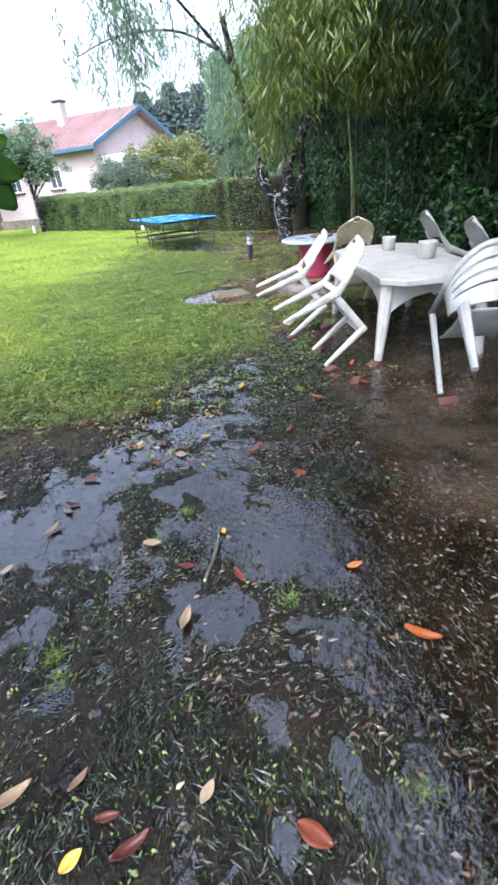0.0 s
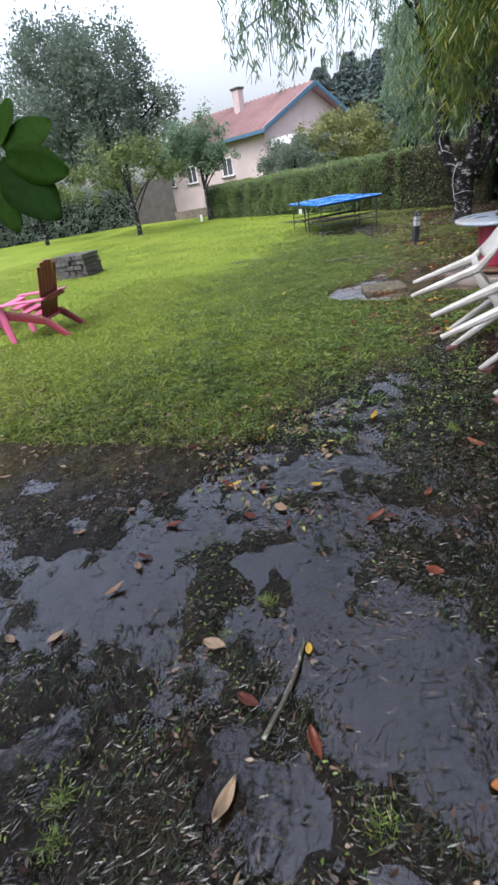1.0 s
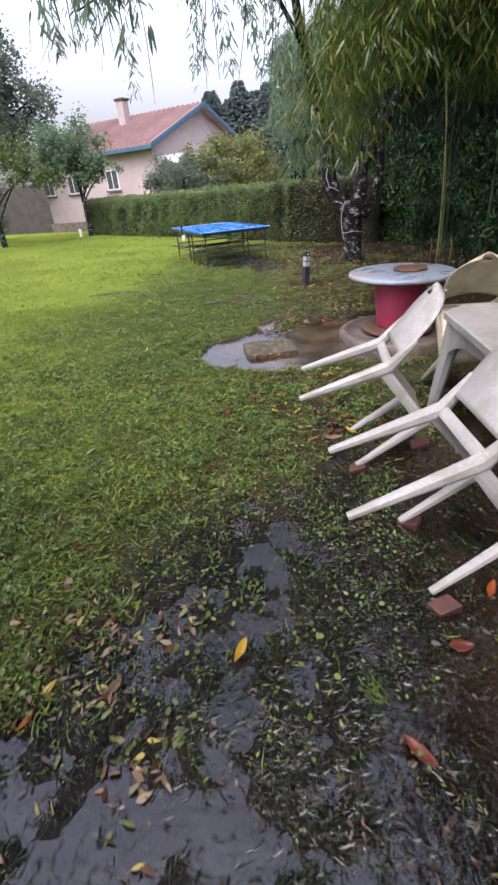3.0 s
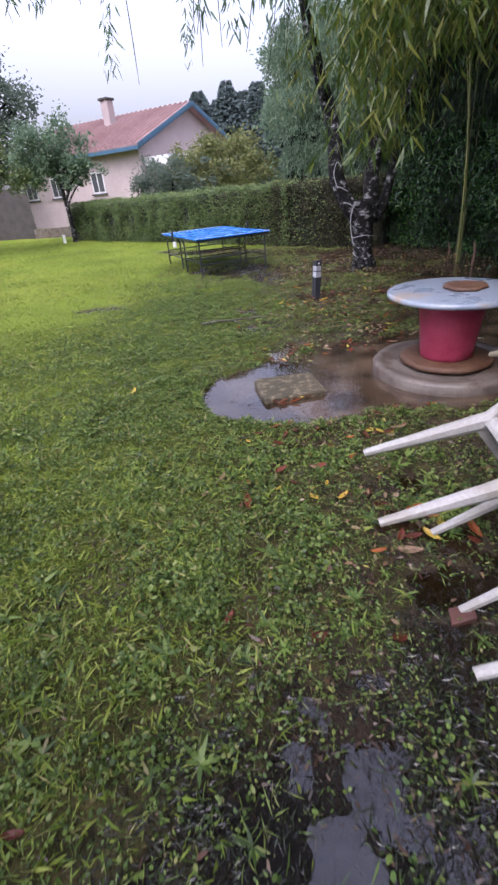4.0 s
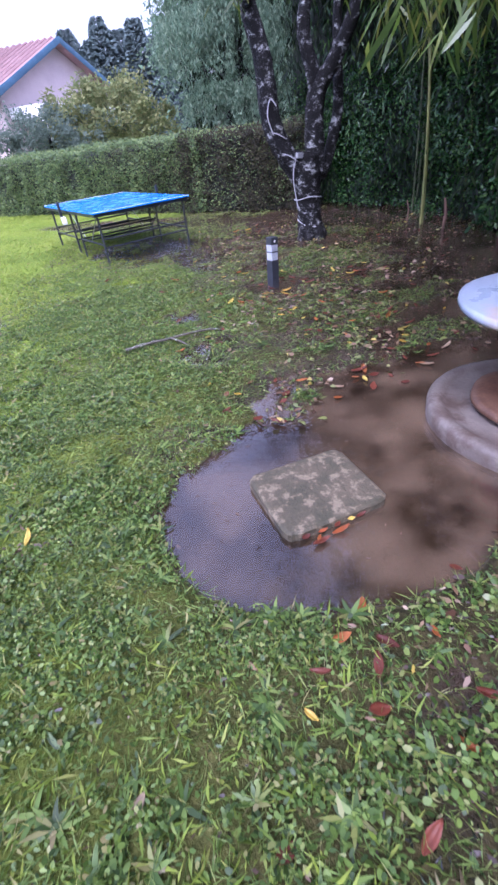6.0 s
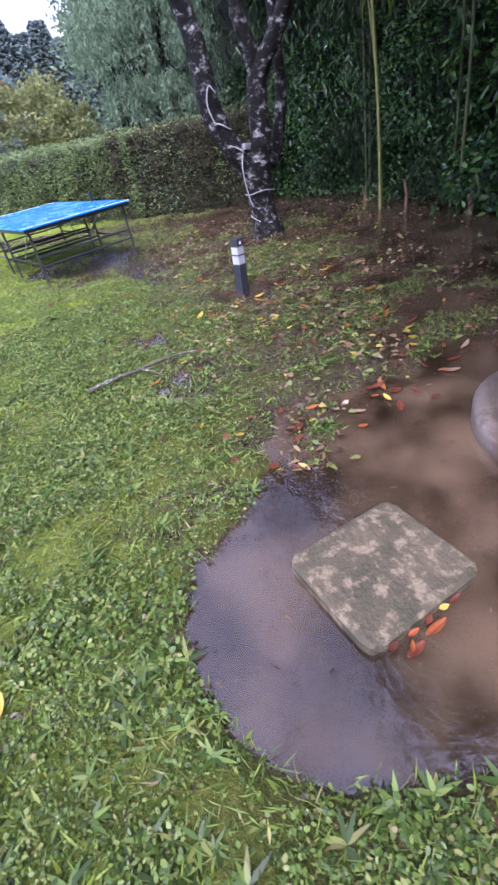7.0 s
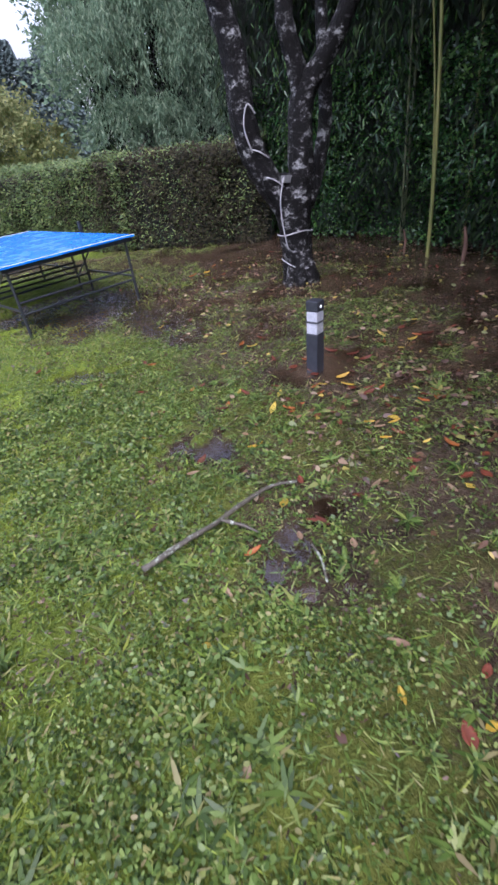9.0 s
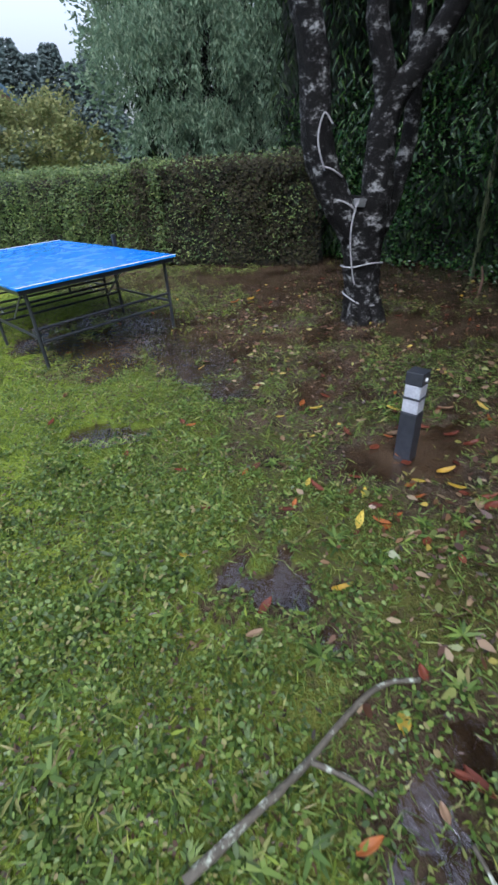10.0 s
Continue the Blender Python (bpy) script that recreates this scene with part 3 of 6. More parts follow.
def dryness(x, y):
    """1 on the raised lawn, 0 in the flooded ground."""
    w = 0.25 * (vnoise(x, y, 0.7, 3) - 0.5) + 0.18 * (vnoise(x, y, 0.25, 4) - 0.5) + 0.14 * (vnoise(x, y, 0.09, 9) - 0.5)
    edge = 3.0 + 1.75 * step(-1.2, 0.35, x) - 0.6 * step(-1.0, -3.5, x)
    front = step(-0.65, 0.55, y - edge + 2.4 * w)
    side = 1 - step(0.30, 1.0, x + 0.15 * (y - 6.3) + 1.3 * w)
    side = np.where(y > 6.3, 1.0, np.maximum(side, step(5.9, 6.35, y + w) * 0.7))
    dry = front * (0.30 + 0.70 * side)
    # worn, soaked stretch between the pool and the tree
    soak = step(-1.5, 0.3, x - 0.1 * (y - 8)) * step(7.4, 8.2, y)
    dry = dry * (1 - soak * (0.30 + 0.45 * step(0.40, 0.66, vnoise(x, y, 0.6, 44) * 0.6 + vnoise(x, y, 0.2, 45) * 0.4)))
    dry = dry * (1 - 0.55 * step(12.0, 14.0, y + 2 * w) * step(-3.2, -1.0, x))
    patch = step(0.53, 0.68, vnoise(x, y, 0.45, 46) * 0.65 + vnoise(x, y, 0.15, 47) * 0.35) * step(-2.6, -0.6, x - 0.1 * (y - 5))
    dry = dry * (1 - 0.5 * patch)
    # bare trodden earth along the pool
    bare = np.maximum.reduce([bowl(x, y, 0.45, 6.05, 0.75, 0.28, 0.5), 1.5 * bowl(x, y, 0.55, 4.9, 0.75, 0.95, 0.6)])
    dry = dry * (1 - 0.42 * bare * step(0.25, 0.55, vnoise(x, y, 0.16, 55) * 0.6 + vnoise(x, y, 0.06, 56) * 0.4))
    pool = pools(x, y, w)
    dry = dry * (1 - 0.92 * open_water(x, y) * step(7.5, 8.0, y))
    return np.clip(dry * (1 - np.clip(pool + 1.3 * w * (pool > 0.02) * (pool < 0.98), 0, 1)), 0, 1)


def rise(x, y):
    u = np.maximum(0, -0.6 * x + 0.5 * y - 7.7)
    return np.minimum(0.03 * u * u / (u + 1.5), 0.9)


def height(x, y):
    x, y = np.asarray(x, float), np.asarray(y, float)
    d = dryness(x, y)
    fine = 0.6 * (vnoise(x, y, 0.16, 6) - 0.5) + 0.55 * (vnoise(x, y, 0.07, 7) - 0.5) + 0.3 * (vnoise(x, y, 0.035, 8) - 0.5)
    bump = 0.026 * (vnoise(x, y, 0.55, 5) - 0.5) + 0.036 * fine * (1 + 0.5 * step(6.0, 5.0, y))
    tuft = step(6.6, 5.8, y) * step(0.9, 0.2, x)
    tuft = np.maximum(tuft, 0.8 * step(7.9, 8.4, y) * step(11.8, 11.0, y) * step(1.4, 0.6, x))
    deep = (1 - tuft) * (0.014 + 0.022 * step(6.2, 6.6, y) * step(12.6, 11.4, y) + 0.012 * step(0.6, 1.4, x)) - 0.002 * tuft + 0.019 * open_water(x, y) * np.maximum(tuft, step(7.5, 8.0, y)) + 0.022 * step(10.8, 11.4, y) * np.clip(lawn_pools(x, y), 0, 1)
    return rise(x, y) + d * 0.045 - (1 - d) * deep + bump * (0.55 + 0.45 * (1 - d)) * (1 + 0.25 * open_water(x, y))


def scatter(n, x0, x1, y0, y1, keep, rng):
    """Points spread over a stretch of ground, kept by chance keep(x, y)."""
    x, y = rng.uniform(x0, x1, n), rng.uniform(y0, y1, n)
    ok = rng.uniform(0, 1, n) < keep(x, y)
    return x[ok], y[ok]


def random_dirs(rng, n, up=0.0, spread=1.0):
    a = rng.uniform(0, 2 * math.pi, n)
    z = up + spread * rng.uniform(-1, 1, n)
    return unit(np.stack([np.cos(a), np.sin(a), z], 1))


# ---- ground and water ----
def spaced(parts):
    out = []
    for a, b, s in parts:
        out += list(np.arange(a, b - s * 0.5, s))
    return np.array(out + [parts[-1][1]])


def build_ground():
    xs = np.concatenate([[-900, -400, -200, -100, -60, -40, -28], spaced([(-20, -4, 0.5), (-4, -1.6, 0.08), (-1.6, 1.8, 0.028), (1.8, 4.6, 0.08), (4.6, 12, 0.8)]), [20, 40, 100, 300, 900]])
    ys = np.concatenate([[-900, -300, -100, -30, -10], spaced([(-5, 0.2, 0.4), (0.2, 10.8, 0.028), (10.8, 18, 0.09), (18, 36, 0.7)]), [45, 70, 120, 300, 900]])
    X, Y = np.meshgrid(xs, ys)
    Z = height(X, Y)
    nx, ny = len(xs), len(ys)
    V = np.stack([X.ravel(), Y.ravel(), Z.ravel()], 1)
    i = np.arange(nx * ny).reshape(ny, nx)
    F = np.stack([i[:-1, :-1], i[:-1, 1:], i[1:, 1:], i[1:, :-1]], -1).reshape(-1, 4)
    me = bpy.data.meshes.new("ground")
    me.vertices.add(len(V))
    me.vertices.foreach_set("co", V.astype(np.float32).ravel())
    me.loops.add(len(F) * 4)
    me.loops.foreach_set("vertex_index", F.astype(np.int32).ravel())
    me.polygons.add(len(F))
    me.polygons.foreach_set("loop_start", np.arange(0, len(F) * 4, 4, dtype=np.int32))
    me.polygons.foreach_set("use_smooth", np.ones(len(F), dtype=bool))
    me.update(calc_edges=True)
    at = me.attributes.new("lawn", "FLOAT", "POINT")
    at.data.foreach_set("value", (dryness(X, Y) * step(0.0, 0.03, Z + 0.004)).astype(np.float32).ravel())
    at = me.attributes.new("earth", "FLOAT", "POINT")
    at.data.foreach_set("value", np.maximum.reduce([step(3.9, 5.4, Y + 0.3 * X), 0.6 * step(2.2, 2.9, Y) * step(-0.6, -1.3, X), 0.55 * step(0.5, 1.4, X)]).astype(np.float32).ravel())
    at = me.attributes.new("sward", "FLOAT", "POINT")
    at.data.foreach_set("value", (step(0.6, -2.6, X - 0.13 * (Y - 8)) * step(3.0, 4.8, Y + 0.25 * X)).astype(np.float32).ravel())
    me.materials.append(M["ground"])
    tagged(new("ground", me), "waterlogged garden lawn with bare mud and puddles", "ground", kind="structure")


build_ground()


def build_water():
    xs, ys = np.linspace(-7, 4.9, 80), np.linspace(-6, 17.4, 150)
    X, Y = np.meshgrid(xs, ys)
    i = np.arange(X.size).reshape(X.shape)
    F = np.stack([i[:-1, :-1], i[:-1, 1:], i[1:, 1:], i[1:, :-1]], -1).reshape(-1, 4)
    ob = link_mesh("water", np.stack([X.ravel(), Y.ravel(), 0 * X.ravel()], 1), F.tolist(), M["water"])
    at = ob.data.attributes.new("silt", "FLOAT", "POINT")
    silt = np.maximum(0.62 * (0.55 + 0.45 * step(-0.4, 0.5, X - 0.3 * (Y - 7))) * np.clip(pools(X, Y, 0 * X), 0, 1), 0.20 * step(0.5, 1.3, X) * step(7, 5, Y)) + 0.03
    silt = np.maximum(silt, 0.42 * step(6.8, 7.6, Y + 0.2 * X) * (1 - 0.8 * np.clip(lawn_pools(X, Y), 0, 1)))
    at.data.foreach_set("value", silt.astype(np.float32).ravel())
    # open to the rain out on the lawn, sheltered by the trees elsewhere
    at = ob.data.attributes.new("chop", "FLOAT", "POINT")
    at.data.foreach_set("value", (0.55 - 0.25 * step(6.0, 6.5, Y) + 1.5 * np.clip(lawn_pools(X, Y), 0, 1)).astype(np.float32).ravel())
    tagged(ob, "shallow murky rain water standing on the lawn", "puddle", kind="structure")


build_water()


# ---- hedges and thickets ----
def along(poly, s):
    """Place and way at the fraction s of a line's length."""
    p = np.array(poly, float)
    seg = np.linalg.norm(np.diff(p, axis=0), axis=1)
    cum = np.concatenate([[0], np.cumsum(seg)])
    d = np.clip(s, 0, 1) * cum[-1]
    i = np.clip(np.searchsorted(cum, d, side="right") - 1, 0, len(seg) - 1)
    f = ((d - cum[i]) / seg[i])[:, None]
    way = (p[i + 1] - p[i]) / seg[i][:, None]
    return p[i] * (1 - f) + p[i + 1] * f, way


def hedge_core(name, poly, half, z1, parent, seed, base=0.0):
    """The dense inside of a hedge: a lumpy long body, near-black in place of shade."""
    rng = np.random.default_rng(seed)
    n = 60
    c, w = along(poly, np.linspace(0, 1, n))
    nrm = np.stack([-w[:, 1], w[:, 0]], 1)
    verts, faces = [], []
    prof = [(-1, 0), (-1, 0.5), (-0.9, 0.93), (0, 1.0), (0.9, 0.93), (1, 0.5), (1, 0)]
    for i in range(n):
        for s, t in prof:
            o = half * s * rng.uniform(0.85, 1.05)
            verts.append((c[i, 0] + nrm[i, 0] * o, c[i, 1] + nrm[i, 1] * o, base + (z1 - base) * t * rng.uniform(0.97, 1.02) if t else base - 0.3))
    k = len(prof)
    for i in range(n - 1):
        for j in range(k - 1):
            faces.append((i * k + j, i * k + j + 1, (i + 1) * k + j + 1, (i + 1) * k + j))
    faces += [tuple(range(k))[::-1], tuple(range((n - 1) * k, n * k))]
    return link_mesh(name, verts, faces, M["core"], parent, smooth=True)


def hedge_leaves(name, poly, half, z0, z1, n, size, shape, material, parent, seed, top=True, s0=0.0, s1=1.0, flip=1, ragged=0.06, lumpy=0.30, hang=0.0, slim=0.5):
    rng = np.random.default_rng(seed)
    s = rng.uniform(s0, s1, n)
    c, w = along(poly, s)
    nrm = np.stack([-w[:, 1], w[:, 0]], 1) * flip
    z = z0 + (z1 - z0) * rng.uniform(0, 1, n)
    lump = (vnoise(s * 40, z * 2, 1.0, seed) - 0.5) * lumpy + (vnoise(s * 160, z * 7, 1.0, seed + 1) - 0.5) * 0.1
    off = half + lump + rng.normal(0, ragged, n)
    up = rng.uniform(0, 1, n) < (0.18 if top else 0.0)
    off = np.where(up, rng.uniform(-half, half, n), off)
    z = np.where(up, z1 + (vnoise(s * 60, s * 0, 1.0, seed) - 0.5) * 0.1 + rng.normal(0.0, ragged * 0.6, n), z)
    P = np.stack([c[:, 0] + nrm[:, 0] * off, c[:, 1] + nrm[:, 1] * off, z], 1)
    A = random_dirs(rng, n, -0.1, 0.9)
    A[:, :2] += nrm * 0.5
    A[:, 2] -= hang
    N = np.stack([nrm[:, 0], nrm[:, 1], np.full(n, 0.8)], 1) + rng.normal(0, 0.45, (n, 3))
    L = size * rng.uniform(0.6, 1.3, n)
    return blades(name, P, A, N, L, L * slim, shape, material, parent)


HEDGE = [(-8.4, 23.6), (-3.9, 20.6), (0.1, 17.9), (2.6, 16.2)]
hedge = thing("hedge", label="long clipped green garden hedge, browned at one end", category="hedge")
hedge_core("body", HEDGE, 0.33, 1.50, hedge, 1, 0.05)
hedge_leaves("leaves", HEDGE, 0.36, 0.05, 1.58, 62000, 0.052, DIAMOND, M["l_hedge"], hedge, 11, flip=-1, s1=0.80)
hedge_leaves("brown_leaves", HEDGE, 0.36, 0.02, 1.54, 21000, 0.055, DIAMOND, M["l_brown"], hedge, 12, flip=-1, s0=0.74, ragged=0.08)
hedge_leaves("brown_leaves", HEDGE, 0.37, 0.02, 1.50, 4500, 0.055, DIAMOND, M["l_brown"], hedge, 13, flip=-1, s0=0.60, s1=0.78, ragged=0.08)
hedge_leaves("leaves", HEDGE, 0.37, 0.05, 1.58, 2200, 0.055, DIAMOND, M["l_hedge"], hedge, 14, flip=-1, s0=0.78)

WALL = [(2.6, 17.4), (3.5, 16.3), (4.40, 13.9), (4.55, 10.5), (4.5, 5.0), (4.5, -3.5)]
thicket = thing("bamboo_thicket", label="tall dark thicket of bamboo and evergreen shrubs", category="thicket")
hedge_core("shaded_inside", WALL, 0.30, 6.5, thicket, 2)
# shade painted as near-black leaves, light as a greener layer before them
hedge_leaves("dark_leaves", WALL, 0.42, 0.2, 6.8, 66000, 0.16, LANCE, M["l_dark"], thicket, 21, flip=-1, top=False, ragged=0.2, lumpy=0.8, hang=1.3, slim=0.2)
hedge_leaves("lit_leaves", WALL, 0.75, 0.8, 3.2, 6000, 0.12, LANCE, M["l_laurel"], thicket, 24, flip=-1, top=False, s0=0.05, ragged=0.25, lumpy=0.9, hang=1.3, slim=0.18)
hedge_leaves("fine_leaves", WALL, 0.45, 0.02, 2.3, 34000, 0.06, DIAMOND, M["l_laurel"], thicket, 22, flip=-1, top=False, s0=0.0, s1=0.36, ragged=0.14, lumpy=0.6)
laurel = thing("laurel_shrub", label="glossy dark green laurel hedge at the foot of bamboo", category="shrub")
hedge_leaves("leaves", WALL, 0.58, 0.05, 2.5, 32000, 0.115, ROUND, M["l_laurel"], laurel, 23, flip=-1, top=False, s0=0.28, s1=1.0, ragged=0.13, lumpy=0.75, slim=0.40)


def cane(x, y, h, lx, ly, r, material, seed):
    rng = random.Random(seed)
    bm = bmesh.new()
    pts, rad = [], []
    n = int(h / 0.32)
    for i in range(n + 1):
        t = i / n
        p = Vector((x + lx * t * t, y + ly * t * t, -0.05 + h * t))
        pts += [p, p + Vector((0, 0, 0.012))]
        rr = r * (1 - 0.55 * t)
        rad += [rr * 1.18, rr]
    tube(bm, pts, rad, 7)
    ob = part("bamboo_cane", bm, material, None, smooth=True)
    return tagged(ob, "upright jointed bamboo cane before the thicket", "bamboo", group="bamboo canes")


cane(3.22, 12.65, 5.5, -0.7, 0.0, 0.022, M["cane"], 1)
cane(3.30, 12.75, 5.5, -0.9, 0.3, 0.013, M["cane"], 2)
rr_ = random.Random(5)
for i in range(34):
    cy = rr_.uniform(-1, 14)
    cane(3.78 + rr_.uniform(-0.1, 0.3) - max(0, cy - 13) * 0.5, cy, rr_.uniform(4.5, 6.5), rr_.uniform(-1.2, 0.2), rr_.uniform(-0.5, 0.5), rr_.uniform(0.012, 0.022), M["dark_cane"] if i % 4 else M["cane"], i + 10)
for x, y, h, w in ((3.32, 12.15, 0.40, 0.025), (3.60, 11.2, 0.24, 0.035), (3.2, 13.1, 0.3, 0.016)):
    bm = bmesh.new()
    tube(bm, [(x, y, -0.05), (x + 0.02, y, h * 0.5), (x - 0.01, y + 0.02, h)], [w, w * 0.9, w * 0.6], 7, 0.1)
    tagged(part("cut_stump", bm, M["terracotta_post"]), "reddish cut stem standing at the thicket's foot", "stump", group="cut stems")


# ---- the garden tree ----
def bamboo_spray(bases, seed, n, reach, material, parent, name="leaves", size=0.17, ws=0.12, shape=LANCE):
    """Drooping leafy twigs: leaves hang along each twig from its base."""
    rng = np.random.default_rng(seed)
    b = np.array([q[:3] for q in bases], float)
    ln = np.array([q[3] for q in bases], float)
    i = rng.integers(0, len(b), n)
    t = rng.uniform(0.0, 1, n) ** 0.85
    lean = rng.normal(0, 0.17, (len(b), 2))
    P = b[i].copy()
    P[:, 0] += lean[i, 0] * t * ln[i] + rng.normal(0, reach, n)
    P[:, 1] += lean[i, 1] * t * ln[i] + rng.normal(0, reach, n)
    P[:, 2] -= t * ln[i]
    A = random_dirs(rng, n, -1.5, 0.7)
    A[:, :2] += lean[i] * 0.5
    N = random_dirs(rng, n, 0.5, 0.6)
    L = size * rng.uniform(0.6, 1.25, n)
    return blades(name, P, A, N, L, L * ws, shape, material, parent, droop=0.12)


def limb(name, pts, radii, parent, seed, seg=12, material=None):
    bm = bmesh.new()
    sp = smooth_path(pts, 6)
    k = len(sp)
    m = len(radii)
    rad = []
    for i in range(k):
        f = i / (k - 1) * (m - 1)
        j = min(int(f), m - 2)
        rad.append(radii[j] + (radii[j + 1] - radii[j]) * (f - j))
    tube(bm, sp, rad, seg, 0.07, seed)
    return part(name, bm, material or M["bark"], parent, smooth=True)


TX, TY = 1.52, 12.95
tree = thing("garden_tree", label="old multi-stemmed tree with dark lichen-patched bark, tied with rope", category="tree")
limb("trunk", [(TX + 0.02, TY, -0.12), (TX + 0.02, TY, 0.05), (TX, TY, 0.25), (TX - 0.02, TY, 0.6), (TX - 0.03, TY, 0.95), (TX, TY, 1.15)], [0.26, 0.215, 0.18, 0.185, 0.225, 0.20], tree, 3, 18)
limb("stem", [(TX - 0.12, TY, 0.85), (1.13, TY, 1.25), (0.99, TY, 1.65), (0.95, TY, 2.2), (0.80, TY, 2.75), (0.55, TY - 0.3, 3.4), (0.3, TY - 0.8, 4.4)], [0.15, 0.145, 0.135, 0.125, 0.11, 0.09, 0.06], tree, 4)
limb("stem", [(TX + 0.10, TY, 0.85), (1.62, TY, 1.3), (1.66, TY, 1.8), (1.86, TY - 0.15, 2.12), (2.05, TY - 0.3, 2.5), (2.5, TY - 0.5, 3.6)], [0.15, 0.14, 0.125, 0.10, 0.09, 0.06], tree, 5)
limb("stem", [(1.66, TY, 1.75), (1.60, TY, 2.1), (1.50, TY, 2.5), (1.62, TY, 3.2), (1.6, TY, 4.2)], [0.09, 0.095, 0.085, 0.07, 0.05], tree, 6)
limb("stem", [(TX + 0.2, TY + 0.1, 0.8), (1.90, TY + 0.15, 1.15), (2.02, TY + 0.15, 1.7), (2.02, TY + 0.2, 2.6), (2.2, TY + 0.3, 3.8)], [0.09, 0.085, 0.075, 0.06, 0.05], tree, 7)
limb("long_branch", [(0.80, TY, 2.75), (0.5, 11.5, 3.25), (0.15, 9.2, 3.3), (-0.35, 7.2, 3.42), (-0.8, 5.4, 3.45)], [0.075, 0.042, 0.026, 0.016, 0.008], tree, 8, 9)
limb("side_branch", [(0.10, 9.0, 3.28), (-0.5, 8.6, 3.45), (-1.3, 8.4, 3.4), (-1.9, 8.3, 3.2)], [0.024, 0.017, 0.012, 0.007], tree, 9, 7)
for k, (x, y, s, r) in enumerate(((1.36, 12.82, 0.35, 0.065), (1.45, 12.77, 0.3, 0.075), (1.62, 12.78, 0.4, 0.075), (1.70, 12.92, 0.3, 0.065))):
    limb("root", [(TX + (x - TX) * 0.5, TY + (y - TY) * 0.5, 0.25), (x, y, 0.08), (TX + (x - TX) * 1.35, TY + (y - TY) * 1.3, -0.08)], [r * 1.2, r, r * 0.8], tree, 20 + k, 9)
rng_ = random.Random(3)
drops = [(rng_.uniform(-1.0, -0.55), rng_.uniform(4.9, 5.7), 3.45, rng_.uniform(0.7, 1.25)) for _ in range(16)]
drops += [(rng_.uniform(-1.9, 0.1), rng_.uniform(7.0, 9.0), 3.5, rng_.uniform(0.5, 1.1)) for _ in range(16)]
bamboo_spray(drops, 31, 2600, 0.035, M["l_willow"], tree, "hanging_leaves", 0.10, 0.15)
for k, (x, y, z, ln) in enumerate(drops):
    bm = bmesh.new()
    tube(bm, smooth_path([(x, y, z + 0.05), (x + 0.03, y, z - ln * 0.5), (x + rng_.uniform(-0.1, 0.1), y, z - ln * 1.05)], 3), [0.006, 0.005, 0.005, 0.004, 0.004, 0.003, 0.002], 5)
    part("twig", bm, M["bark"], tree)

canopy = thing("bamboo_canopy", label="arching bamboo with drooping yellow-green leaves overhead", category="bamboo")
rng_ = random.Random(8)
sprays = []
for k in range(120):
    y = rng_.uniform(7.1, 9.0)
    x = rng_.uniform(0.54 + 0.12 * (y - 7), 2.8)
    low = 1.45 + 1.1 * min(1, abs(x - 0.68) / 0.9) - 0.25 * max(0, x - 1.4) + rng_.uniform(0, 0.9)
    sprays.append((x, y, low + 1.1, 1.1))
for k in range(130):
    sprays.append((rng_.uniform(0.55, 3.6), rng_.uniform(7.0, 10.0), rng_.uniform(3.3, 4.9), 1.2))
# sprays farther right get the near-black leaf colour in place of shade
shaded = []
for k in range(110):
    x, y = rng_.uniform(1.3, 4.0), rng_.uniform(1.0, 6.6)
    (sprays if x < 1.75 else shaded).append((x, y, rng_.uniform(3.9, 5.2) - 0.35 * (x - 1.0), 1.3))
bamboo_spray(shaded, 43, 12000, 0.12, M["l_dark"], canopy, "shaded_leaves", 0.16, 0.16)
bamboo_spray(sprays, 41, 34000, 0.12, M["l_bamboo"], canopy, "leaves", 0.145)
# near-black leaves high on the right, added to block sky light
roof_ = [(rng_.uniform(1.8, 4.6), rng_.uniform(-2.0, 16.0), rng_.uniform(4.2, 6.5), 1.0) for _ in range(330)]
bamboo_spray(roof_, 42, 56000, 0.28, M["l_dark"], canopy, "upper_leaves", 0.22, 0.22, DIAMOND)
for k in range(14):
    x0, y0 = rng_.uniform(3.7, 4.2), rng_.uniform(2, 12.5)
    bm = bmesh.new()
    tube(bm, smooth_path([(x0, y0, 0), (x0 - 0.1, y0, 2.5), (x0 - 0.7, y0 + 0.1, 4.4), (x0 - 1.9, y0 + rng_.uniform(-0.4, 0.4), 5.0), (x0 - 2.8, y0 + rng_.uniform(-0.5, 0.5), 4.0)], 4),
         [0.02 - 0.0009 * i for i in range(17)], 6)
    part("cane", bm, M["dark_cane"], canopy)


